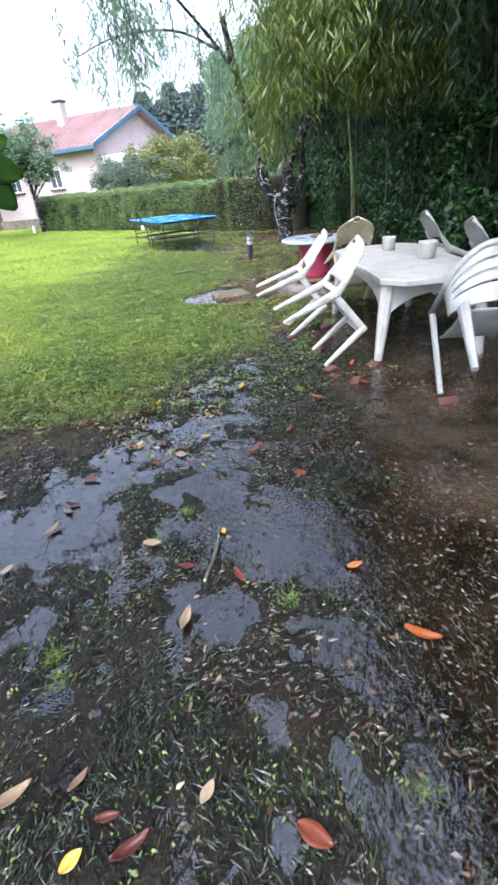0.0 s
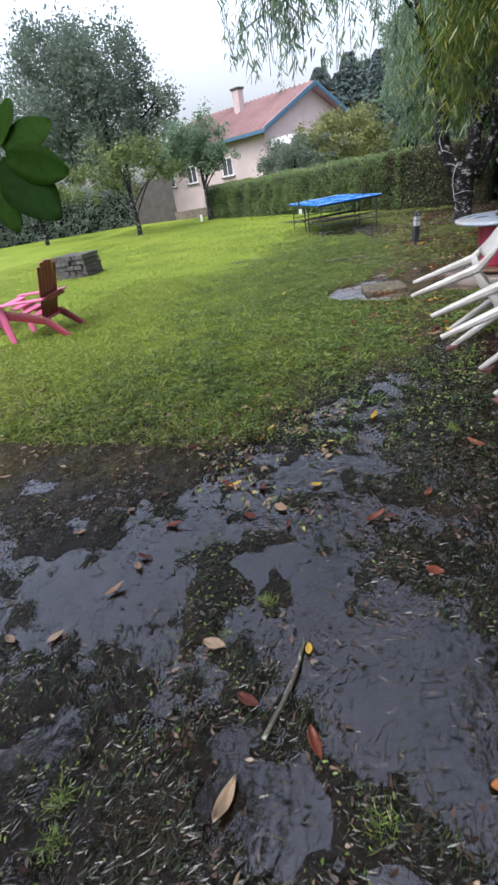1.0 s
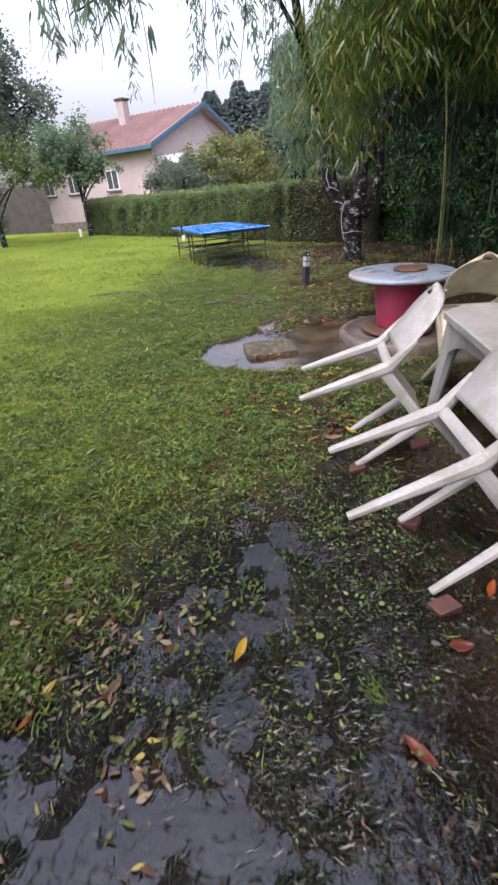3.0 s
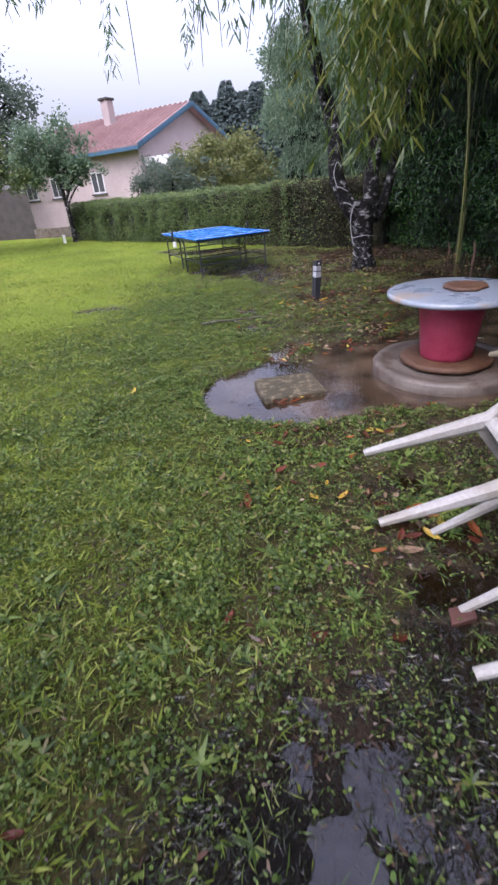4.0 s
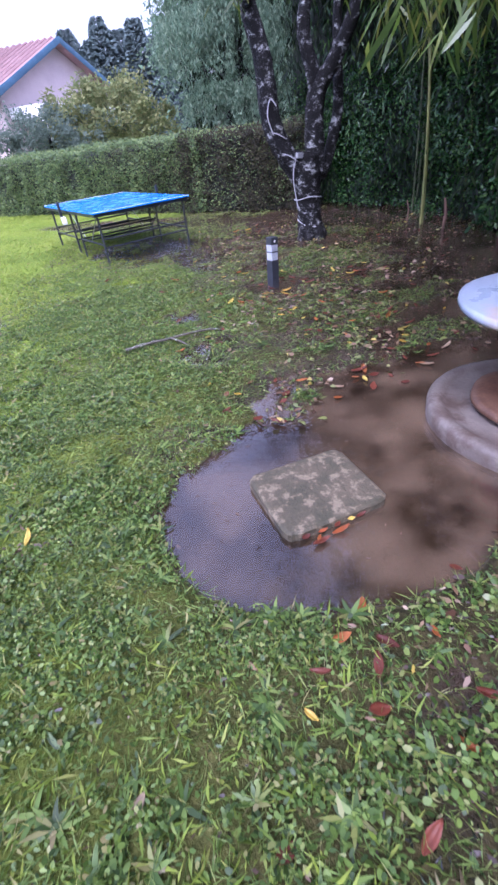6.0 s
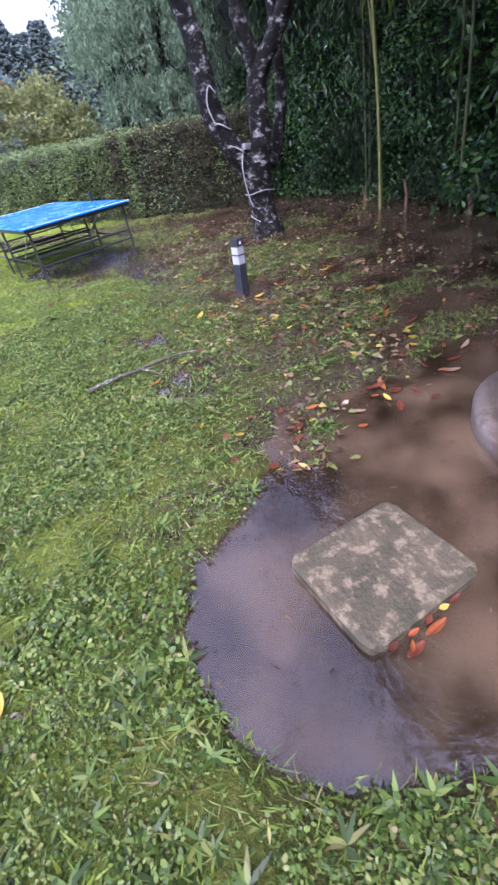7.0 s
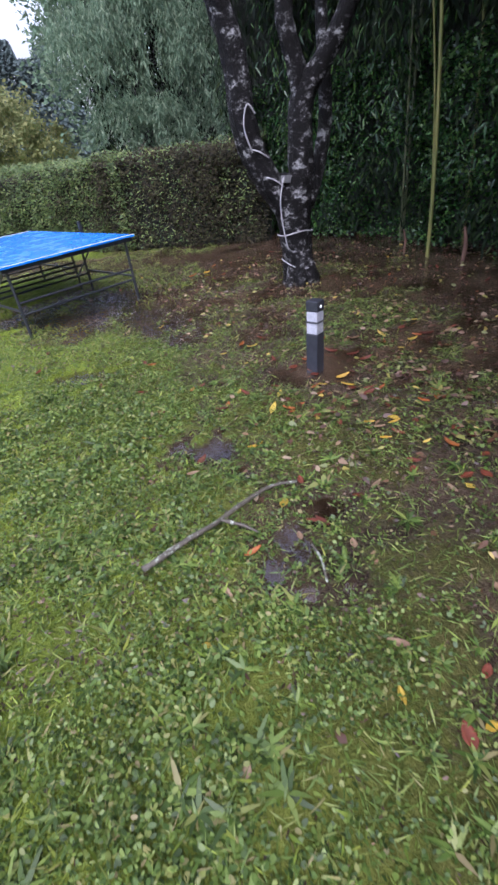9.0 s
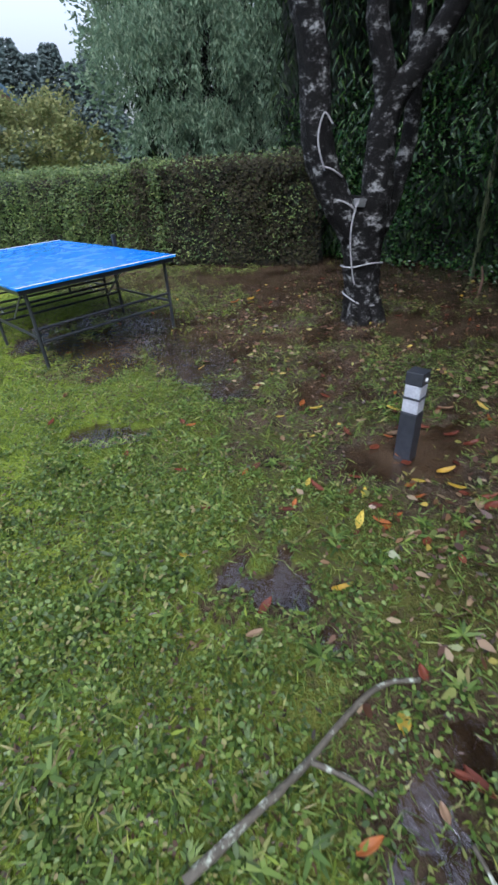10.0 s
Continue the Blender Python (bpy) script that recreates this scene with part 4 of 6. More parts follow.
# ---- table tennis table ----
def build_tennis_table():
    # right corner, front corner and length fix its turn
    ang = math.atan2(2.41, -1.23)
    t = thing("table_tennis_table", pose(-0.28, 13.58, 0.0, 0, 0, math.degrees(ang)), label="wet blue outdoor table tennis table on a dark steel frame", category="table")
    LN, WD, H = 2.74, 1.62, 0.76
    for a, b in ((0.0, LN / 2 - 0.004), (LN / 2 + 0.004, LN)):
        bm = bmesh.new()
        box(bm, a, b, 0, WD, H - 0.022, H, 0.004)
        top = part("tabletop", bm, M["blue"], t)
        bm = bmesh.new()
        for x0, x1, y0, y1 in ((a + 0.02, b - 0.02, 0.0, 0.02), (a + 0.02, b - 0.02, WD - 0.02, WD), (a, a + 0.02, 0, WD), (b - 0.02, b, 0, WD)):
            if abs(x0 - LN / 2) > 0.03 and abs(x1 - LN / 2) > 0.03:
                box(bm, x0, x1, y0, y1, H - 0.001, H + 0.003)
        part("edge_line", bm, M["white_line"], top)
        bm = bmesh.new()
        for x0, x1, y0, y1 in ((a + 0.03, b - 0.03, 0.02, 0.045), (a + 0.03, b - 0.03, WD - 0.045, WD - 0.02), (a + 0.03, a + 0.055, 0.045, WD - 0.045), (b - 0.055, b - 0.03, 0.045, WD - 0.045)):
            box(bm, x0, x1, y0, y1, H - 0.065, H - 0.022)
        part("apron", bm, M["steel"], t)
    z = float(height(-1.2, 14.2)) - 0.02
    for x in (0.10, 1.18, 1.50, LN - 0.10):
        for y in (0.09, WD - 0.09):
            bm = bmesh.new()
            tube(bm, [(x, y, z), (x, y, H - 0.06)], 0.017, 8)
            part("leg", bm, M["steel"], t)
    for x0, x1 in ((0.10, 1.18), (1.50, LN - 0.10)):
        for y in (0.09, WD - 0.09):
            bm = bmesh.new()
            tube(bm, [(x0, y, 0.30), (x1, y, 0.30)], 0.014, 8)
            part("rail", bm, M["steel"], t)
    for x in (0.10, 1.18, 1.50, LN - 0.10):
        for zz in (0.26, 0.38):
            bm = bmesh.new()
            tube(bm, [(x, 0.09, zz), (x, WD - 0.09, zz)], 0.013, 8)
            part("crossbar", bm, M["steel"], t)
    for x0, x1 in ((1.18, 0.55), (1.50, 2.15)):
        for y in (0.25, WD - 0.25):
            bm = bmesh.new()
            tube(bm, [(x0, y, 0.26), (x1, y, H - 0.06)], 0.009, 6)
            part("brace", bm, M["galv"], t)
    bm = bmesh.new()
    box(bm, LN / 2 - 0.05, LN / 2 + 0.05, WD + 0.03, WD + 0.10, H - 0.22, H - 0.10, 0.02)
    part("net_clamp", bm, M["white_paint"], t, "white plastic net clamp")
    for y in (-0.10, WD + 0.08):
        bm = bmesh.new()
        box(bm, LN / 2 - 0.02, LN / 2 + 0.02, y - 0.012, y + 0.03, H - 0.1, H + 0.12, 0.006)
        part("net_post", bm, M["steel"], t)
    return t


build_tennis_table()


# ---- bollard lamp ----
def build_bollard():
    b = thing("bollard_lamp", pose(0.43, 10.5, 0.0, 0, 3, 30), label="anthracite square garden bollard lamp with frosted light band", category="lamp")
    w = 0.047
    bm = bmesh.new()
    box(bm, -w, w, -w, w, -0.06, 0.295, 0.005)
    part("post", bm, M["bollard"], b)
    bm = bmesh.new()
    box(bm, -w + 0.003, w - 0.003, -w + 0.003, w - 0.003, 0.297, 0.455, 0.006)
    d = part("diffuser", bm, M["lamp_glass"], b)
    bm = bmesh.new()
    box(bm, -w - 0.002, w + 0.002, -w - 0.002, w + 0.002, 0.377, 0.388, 0.002)
    part("band", bm, M["bollard"], d)
    bm = bmesh.new()
    box(bm, -w, w, -w, w, 0.457, 0.53, 0.006)
    part("cap", bm, M["bollard"], b)
    bm = bmesh.new()
    lathe(bm, [(0.010, 0), (0.013, 0.003), (0.010, 0.008), (0.004, 0.011)], 14)
    bmesh.ops.transform(bm, matrix=pose(-w * 0.1, -w, 0.49, 90, 0, 0), verts=bm.verts)
    part("sensor", bm, M["white_paint"], b, "small white light sensor", True)


build_bollard()


# ---- concrete cover slab, drum table on its ring ----
def rounded_slab(bm, w, d, z0, z1, rad, seg=5, inset=0.012, wob=0.004, seed=2):
    rng = random.Random(seed)
    ring = []
    for cx, cy, a0 in ((w - rad, d - rad, 0), (-w + rad, d - rad, 90), (-w + rad, -d + rad, 180), (w - rad, -d + rad, 270)):
        for k in range(seg + 1):
            a = radians(a0 + 90 * k / seg)
            ring.append((cx + rad * math.cos(a) + rng.uniform(-wob, wob), cy + rad * math.sin(a) + rng.uniform(-wob, wob)))
    lv = []
    for s, z in ((1, z0), (1, z1 - inset * 0.8), (1 - inset / w, z1)):
        lv.append([bm.verts.new((x * s, y * s, z)) for x, y in ring])
    n = len(ring)
    for a, b in zip(lv, lv[1:]):
        for k in range(n):
            bm.faces.new((a[k], a[(k + 1) % n], b[(k + 1) % n], b[k]))
    bm.faces.new(lv[0][::-1])
    bm.faces.new(lv[-1])
    return bm


bm = bmesh.new()
rounded_slab(bm, 0.262, 0.232, -0.06, 0.045, 0.055)
slab = part("cover_slab", bm, M["concrete"])
slab.matrix_basis = pose(-0.055, 7.015, 0, 0, 1, 14)
tagged(slab, "square mossy concrete inspection cover standing in a puddle", "cover")

bm = bmesh.new()
SPX, SPY = 1.31, 7.28
ring_prof = [(0.40, -0.08), (0.60, -0.08), (0.605, 0.07), (0.585, 0.095), (0.53, 0.10), (0.515, 0.085), (0.49, 0.075), (0.40, 0.07)]
lathe(bm, ring_prof, 48, 0.003)
ring = part("concrete_ring", bm, M["kerb"], None, "", True)
ring.location = (SPX, SPY, 0)
tagged(ring, "round wet concrete well ring half under water", "well ring")
drum = thing("drum_table", pose(SPX, SPY, 0.02), label="crimson cable-drum table with a pale blue round top", category="table")
bm = bmesh.new()
lathe(bm, [(0.36, 0.072), (0.375, 0.085), (0.37, 0.11), (0.33, 0.115)], 40, 0.003)
part("base_disc", bm, M["rust"], drum, "rusty brown wet base disc", True)
bm = bmesh.new()
lathe(bm, [(0.205, 0.10), (0.215, 0.15), (0.235, 0.35), (0.262, 0.55), (0.27, 0.615)], 40)
part("column", bm, M["red"], drum, "crimson painted tapering drum", True)
bm = bmesh.new()
lathe(bm, [(0.40, 0.615), (0.515, 0.618), (0.522, 0.63), (0.52, 0.652), (0.50, 0.66), (0.12, 0.655), (0.05, 0.652)], 56, 0.002)
part("tabletop", bm, M["spool_top"], drum, "pale blue-grey round top with brown stains", True)
bm = bmesh.new()
lathe(bm, [(0.16, 0.0), (0.17, 0.008), (0.165, 0.022), (0.13, 0.03), (0.03, 0.026)], 26, 0.008)
lid = part("wooden_disc", bm, M["rust"], None, "", True)
lid.location = (SPX + 0.10, SPY + 0.05, 0.678)
tagged(lid, "brown rotting wooden disc lying on the drum table", "disc")


# ---- white plastic garden furniture ----
def blade_bar(bm, p0, p1, w0, d0, w1, d1, ref=(1, 0, 0)):
    """A tapering moulded bar between two points."""
    p0, p1 = Vector(p0), Vector(p1)
    a = (p1 - p0).normalized()
    r = Vector(ref)
    v = a.cross(r).normalized()
    r = v.cross(a).normalized()
    rings = []
    for p, w, d in ((p0, w0, d0), ((p0 + p1) / 2, (w0 + w1) / 2, (d0 + d1) / 2), (p1, w1, d1)):
        rings.append([bm.verts.new(p + r * w / 2 * sx * (1 if abs(sy) < 1 else 0.72) + v * d / 2 * sy * (1 if abs(sx) < 1 else 0.72))
                      for sx, sy in ((-1, -0.6), (-0.6, -1), (0.6, -1), (1, -0.6), (1, 0.6), (0.6, 1), (-0.6, 1), (-1, 0.6))])
    for r0, r1 in zip(rings, rings[1:]):
        for k in range(8):
            bm.faces.new((r0[k], r0[(k + 1) % 8], r1[(k + 1) % 8], r1[k]))
    bm.faces.new(rings[0][::-1])
    bm.faces.new(rings[-1])
    return bm


def build_bistro_chair(material):
    """Armless stacking chair; front feet on y = 0, faces +y."""
    c = thing("plastic_chair")

    def seat(u, v):
        x, y = (u - 0.5) * 0.43, -0.40 + 0.43 * v
        edge = max(0, abs(u - 0.5) * 2 - 0.75) * 0.08 + max(0, v - 0.85) * 0.18
        return (x * (0.94 + 0.08 * v), y, 0.465 + 0.02 * (2 * v - 1) ** 2 - edge)

    def back(u, v):
        h = 0.56 + 0.35 * v
        wide = 0.225 * (1.0 if v < 0.45 else math.sqrt(max(0.02, 1 - ((v - 0.45) / 0.56) ** 2.4)))
        s = 2 * u - 1
        return (s * wide, -0.40 - 0.29 * (h - 0.47) - 0.05 * (1 - s * s) + 0.01, h)

    bm = bmesh.new()
    sheet(bm, seat, 14, 12, 0.008)
    part("seat", bm, material, c, "", True)
    bm = bmesh.new()
    sheet(bm, back, 18, 16, 0.008, lambda u, v: abs(u - 0.5) < 0.13 and 0.80 < v < 0.89)
    part("backrest", bm, material, c, "", True)
    bm = bmesh.new()
    blade_bar(bm, (-0.19, -0.405, 0.485), (0.19, -0.405, 0.485), 0.02, 0.05, 0.02, 0.05, (0, 1, 0))
    part("lower_back_rail", bm, material, c)
    bm = bmesh.new()
    blade_bar(bm, (-0.20, 0.012, 0.43), (0.20, 0.012, 0.43), 0.018, 0.06, 0.018, 0.06, (0, 1, 0))
    part("apron", bm, material, c)
    for s in (-1, 1):
        bm = bmesh.new()
        blade_bar(bm, (s * 0.235, -0.56, 0.0), (s * 0.205, -0.40, 0.49), 0.028, 0.03, 0.045, 0.075)
        part("leg", bm, material, c)
        bm = bmesh.new()
        blade_bar(bm, (s * 0.205, -0.40, 0.47), (s * 0.215, -0.445, 0.67), 0.045, 0.07, 0.03, 0.03)
        part("back_post", bm, material, c)
        bm = bmesh.new()
        blade_bar(bm, (s * 0.225, 0.0, 0.0), (s * 0.205, -0.005, 0.47), 0.03, 0.035, 0.045, 0.06)
        part("leg", bm, material, c)
        bm = bmesh.new()
        blade_bar(bm, (s * 0.21, -0.40, 0.45), (s * 0.21, 0.02, 0.45), 0.02, 0.06, 0.02, 0.055)
        part("side_rail", bm, material, c)
    return c


def build_arm_chair(material):
    """Round-backed armchair with slats; front feet on y = 0, faces +y."""
    c = thing("plastic_armchair")

    def seat(u, v):
        return ((u - 0.5) * 0.46, -0.46 + 0.48 * v, 0.42 + 0.02 * (2 * v - 1) ** 2)

    def back(u, v):
        a = radians(-10 + 200 * u)
        x = 0.275 * math.cos(a)
        y = -0.34 - 0.20 * math.sin(a) * (0.9 + 0.25 * v)
        return (x * (1 + 0.03 * v), y, 0.46 + (0.20 + 0.18 * max(0, math.sin(a)) ** 1.5) * v)

    bm = bmesh.new()
    sheet(bm, seat, 12, 12, 0.008)
    part("seat", bm, material, c, "", True)
    bm = bmesh.new()
    sheet(bm, back, 28, 30, 0.007, lambda u, v: 0.14 < u < 0.86 and any(abs(v - q) < 0.02 for q in (0.35, 0.55, 0.75)))
    part("backrest", bm, material, c, "", True)
    bm = bmesh.new()
    rim = [back(i / 24, 1.0) for i in range(25)]
    rim = [(rim[0][0], 0.0, 0.63)] + rim + [(rim[-1][0], 0.0, 0.63)]
    tube(bm, rim, 0.024, 8)
    part("arm_rim", bm, material, c, "", True)
    for s in (-1, 1):
        bm = bmesh.new()
        blade_bar(bm, (s * 0.27, 0.0, 0.0), (s * 0.275, -0.02, 0.64), 0.035, 0.05, 0.045, 0.07)
        part("leg", bm, material, c)
        bm = bmesh.new()
        blade_bar(bm, (s * 0.24, -0.56, 0.0), (s * 0.225, -0.46, 0.46), 0.04, 0.05, 0.07, 0.11)
        part("leg", bm, material, c)
    return c


def tipped(x, y, yaw, tip):
    """Tipped forward on its front feet, so that the back leans on the table."""
    return pose(x, y, 0.02, 0, 0, yaw) @ pose(0, 0, 0, -tip, 0, 0)


chair = build_bistro_chair(M["plastic"])
chair.matrix_basis = tipped(0.73, 3.95, -86, 50)
tagged(chair, "white plastic chair tipped forward against the garden table", "chair", "chairs round the garden table")
copy_thing(chair, tipped(0.58, 4.92, -93, 53))
copy_thing(chair, tipped(2.62, 5.62, 90, 50))
copy_thing(chair, tipped(2.62, 4.5, 88, 50))
chair2 = build_bistro_chair(M["cream"])
chair2.matrix_basis = tipped(1.50, 6.0, 180, 50)
tagged(chair2, "yellowed plastic chair tipped forward against the garden table", "chair", "chairs round the garden table")
armchair = build_arm_chair(M["grey_plastic"])
armchair.matrix_basis = tipped(1.72, 2.92, -6, 40)
tagged(armchair, "dirty grey plastic armchair tipped forward against the garden table", "chair", "chairs round the garden table")


def build_garden_table():
    t = thing("garden_table", label="white plastic garden table with chamfered corners", category="table")
    x0, x1, y0, y1, z = 1.20, 2.14, 3.58, 5.62, 0.72
    c = 0.16
    ring = [(x0 + c, y0), (x1 - c, y0), (x1, y0 + c), (x1, y1 - c), (x1 - c, y1), (x0 + c, y1), (x0, y1 - c), (x0, y0 + c)]
    cx, cy = (x0 + x1) / 2, (y0 + y1) / 2
    bm = bmesh.new()
    lv = []
    for s, zz in ((0.035, z - 0.05), (0.0, z - 0.045), (0.0, z - 0.006), (0.012, z)):
        lv.append([bm.verts.new((px + (cx - px) * s * 2 / (x1 - x0) * 0.5, py + (cy - py) * s / (y1 - y0), zz)) for px, py in ring])
    for a, b in zip(lv, lv[1:]):
        for k in range(8):
            bm.faces.new((a[k], a[(k + 1) % 8], b[(k + 1) % 8], b[k]))
    bm.faces.new(lv[0][::-1])
    bm.faces.new(lv[-1])
    part("tabletop", bm, M["plastic"], t)
    for sx, sy in ((-1, -1), (1, -1), (1, 1), (-1, 1)):
        fx, fy = cx + sx * 0.44, cy + sy * 0.86
        bm = bmesh.new()
        blade_bar(bm, (fx + sx * 0.02, fy + sy * 0.03, -0.04), (fx - sx * 0.05, fy - sy * 0.05, z - 0.045), 0.06, 0.06, 0.12, 0.10)
        part("leg", bm, M["plastic"], t)
    for sy in (-1, 1):
        bm = bmesh.new()

        def arch(u, v, sy=sy):
            x = cx + (u - 0.5) * 0.84
            return (x, cy + sy * 0.84, z - 0.05 - v * (0.10 + 0.20 * (2 * abs(u - 0.5)) ** 2.2))

        sheet(bm, arch, 18, 3, 0.012)
        part("apron", bm, M["plastic"], t)
    for sx in (-1, 1):
        bm = bmesh.new()

        def arch2(u, v, sx=sx):
            y = cy + (u - 0.5) * 1.66
            return (cx + sx * 0.43, y, z - 0.05 - v * (0.07 + 0.18 * (2 * abs(u - 0.5)) ** 4))

        sheet(bm, arch2, 22, 3, 0.012)
        part("apron", bm, M["plastic"], t)


build_garden_table()
for x, y, r, h in ((1.72, 5.15, 0.07, 0.13), (1.86, 4.45, 0.085, 0.15)):
    bm = bmesh.new()
    lathe(bm, [(r * 0.8, 0), (r * 0.9, 0.01), (r, h * 0.9), (r * 1.05, h), (r * 0.9, h), (r * 0.75, 0.03), (0.01, 0.025)], 24)
    p_ = part("plastic_pot", bm, M["plastic"], None, "", True)
    p_.location = (x, y, 0.722)
    tagged(p_, "small white pot standing on the garden table", "pot", "pots on the table")


# ---- house behind the hedge ----
def build_house():
    h = thing("house", pose(-4.51, 33.0, 0.0, 0, 0, 155 - 180), label="pale pink rendered house with terracotta roof and blue fascia", category="house")
    # local: ridge along -x from the peak at the origin; camera side is -y
    HW, ZR, ZE, LN = 5.0, 5.9, 3.88, 10.5
    wy, wx0, wx1 = HW - 0.55, -LN + 0.5, -0.5
    sl = (ZR - ZE) / HW
    bm = bmesh.new()
    zt = ZR - sl * wy - 0.12
    pr = [(-wy, 0.0), (wy, 0.0), (wy, zt), (0, ZR - 0.16), (-wy, zt)]
    a = [bm.verts.new((wx0, y, z)) for y, z in pr]
    b = [bm.verts.new((wx1, y, z)) for y, z in pr]
    for k in range(5):
        bm.faces.new((a[k], a[(k + 1) % 5], b[(k + 1) % 5], b[k]))
    bm.faces.new(a)
    bm.faces.new(b[::-1])
    part("wall", bm, M["render_wall"], h)
    for s in (-1, 1):
        bm = bmesh.new()
        v = [bm.verts.new(p) for p in ((-LN, 0, ZR), (0, 0, ZR), (0, s * HW, ZE), (-LN, s * HW, ZE), (-LN, 0, ZR - 0.12), (0, 0, ZR - 0.12), (0, s * HW, ZE - 0.12), (-LN, s * HW, ZE - 0.12))]
        for f in ((0, 1, 2, 3), (4, 7, 6, 5), (0, 4, 5, 1), (1, 5, 6, 2), (2, 6, 7, 3), (3, 7, 4, 0)):
            bm.faces.new([v[i] for i in f])
        rp = part("roof", bm, M["roof"], h)
        for i in range(1, 30):
            x = -LN + LN * i / 30
            bm = bmesh.new()
            tube(bm, [(x, 0, ZR + 0.02), (x, s * HW, ZE + 0.02)], 0.06, 5)
            part("roof_rib", bm, M["roof"], rp)
        for x in (-LN - 0.02, 0.02):
            bm = bmesh.new()
            blade_bar(bm, (x, 0, ZR - 0.10), (x, s * HW, ZE - 0.10), 0.05, 0.24, 0.05, 0.24)
            part("fascia", bm, M["blue_paint"], h)
        bm = bmesh.new()
        box(bm, -LN, 0, s * HW - 0.08 if s > 0 else -HW - 0.04, s * HW + 0.04 if s > 0 else -HW + 0.08, ZE - 0.24, ZE - 0.08)
        part("gutter", bm, M["blue_paint"], h)
    bm = bmesh.new()
    box(bm, -5.0, -4.5, -1.6, -1.1, ZR - 1.4, ZR + 0.55, 0.03)
    ch = part("chimney", bm, M["render_wall"], h)
    bm = bmesh.new()
    box(bm, -5.07, -4.43, -1.67, -1.03, ZR + 0.55, ZR + 0.67, 0.03)
    part("cap", bm, M["stone"], ch)
    for x in (-3.6, -6.8, -9.0):
        bm = bmesh.new()
        box(bm, x - 0.45, x + 0.45, -wy - 0.03, -wy + 0.06, 2.0, 3.0)
        w = part("window", bm, M["white_paint"], h)
        for s in (-1, 1):
            bm = bmesh.new()
            box(bm, x + s * 0.21 - 0.17, x + s * 0.21 + 0.17, -wy - 0.045, -wy - 0.032, 2.08, 2.92)
            part("pane", bm, M["dark_glass"], w)
        bm = bmesh.new()
        box(bm, x - 0.55, x + 0.55, -wy - 0.12, -wy - 0.03, 1.92, 2.0)
        part("sill", bm, M["stone"], w)
    # white porch roof on the gable side
    bm = bmesh.new()
    box(bm, wx1, wx1 + 1.6, -wy + 0.3, wy - 2.0, 2.95, 3.35, 0.03)
    part("porch_roof", bm, M["white_paint"], h)
    for y in (-wy + 0.5, -0.5, wy - 2.2):
        bm = bmesh.new()
        box(bm, wx1 + 1.35, wx1 + 1.5, y - 0.08, y + 0.08, 0, 2.95)
        part("porch_post", bm, M["white_paint"], h)
    bm = bmesh.new()
    box(bm, wx1 - 0.02, wx1 + 0.05, -2.6, -1.5, 1.4, 2.6)
    w = part("window", bm, M["white_paint"], h)
    bm = bmesh.new()
    box(bm, wx1 + 0.052, wx1 + 0.06, -2.5, -1.6, 1.5, 2.5)
    part("pane", bm, M["dark_glass"], w)


build_house()


# ---- trees and shrubs in the distance ----
def crown(name, blobs, n, size, material, parent, seed, droop=0.15, up=0.2, fill=0.55, shape=DIAMOND):
    """Leaves in many small clumps over a few large masses, with gaps."""
    rng = np.random.default_rng(seed)
    C = np.array([b[:3] for b in blobs], float)
    R = np.array([b[3:6] for b in blobs], float)
    vol = R.prod(1) ** (2 / 3)
    nc = max(30, n // 70)
    bi = rng.choice(len(C), nc, p=vol / vol.sum())
    d = random_dirs(rng, nc, 0.1, 1.0)
    centre = C[bi] + d * R[bi] * rng.uniform(fill, 1.08, (nc, 1))
    cr = R[bi].mean(1) * rng.uniform(0.12, 0.28, nc)
    i = rng.integers(0, nc, n)
    P = centre[i] + rng.normal(0, 0.6, (n, 3)) * cr[i][:, None]
    A = random_dirs(rng, n, up, 1.0) + unit(P - C[bi[i]]) * 0.5
    N = random_dirs(rng, n, 0.8, 0.6)
    L = size * rng.uniform(0.6, 1.3, n)
    return blades(name, P, A, N, L, L * 0.55, shape, material, parent, droop)


def build_tree(name, x, y, h, trunk_r, stems, blobs, n, size, leaf, seed, label, bark=None, droop=0.15, fill=0.55, category="tree"):
    z = float(height(x, y))
    t = thing(name, pose(x, y, z), label=label, category=category)
    rng = random.Random(seed)
    limb("trunk", [(0, 0, -0.2), (0.02, 0, h * 0.25), (-0.03, 0.02, h * 0.5), (0.02, 0, h * 0.75)], [trunk_r * 1.3, trunk_r, trunk_r * 0.8, trunk_r * 0.35], t, seed, 9, bark)
    for k in range(stems):
        b = rng.choice(blobs)
        z0 = h * rng.uniform(0.2, 0.5)
        e = (b[0] + rng.uniform(-0.6, 0.6) * b[3], b[1] + rng.uniform(-0.6, 0.6) * b[4], b[2] + rng.uniform(-0.2, 0.6) * b[5])
        limb("limb", [(0, 0, z0), (e[0] * 0.45, e[1] * 0.45, z0 + (e[2] - z0) * 0.6), e], [trunk_r * 0.45, trunk_r * 0.28, trunk_r * 0.08], t, seed + k, 6, bark)
    crown("crown", blobs, n, size, leaf, t, seed, droop, 0.2, fill)
    return t


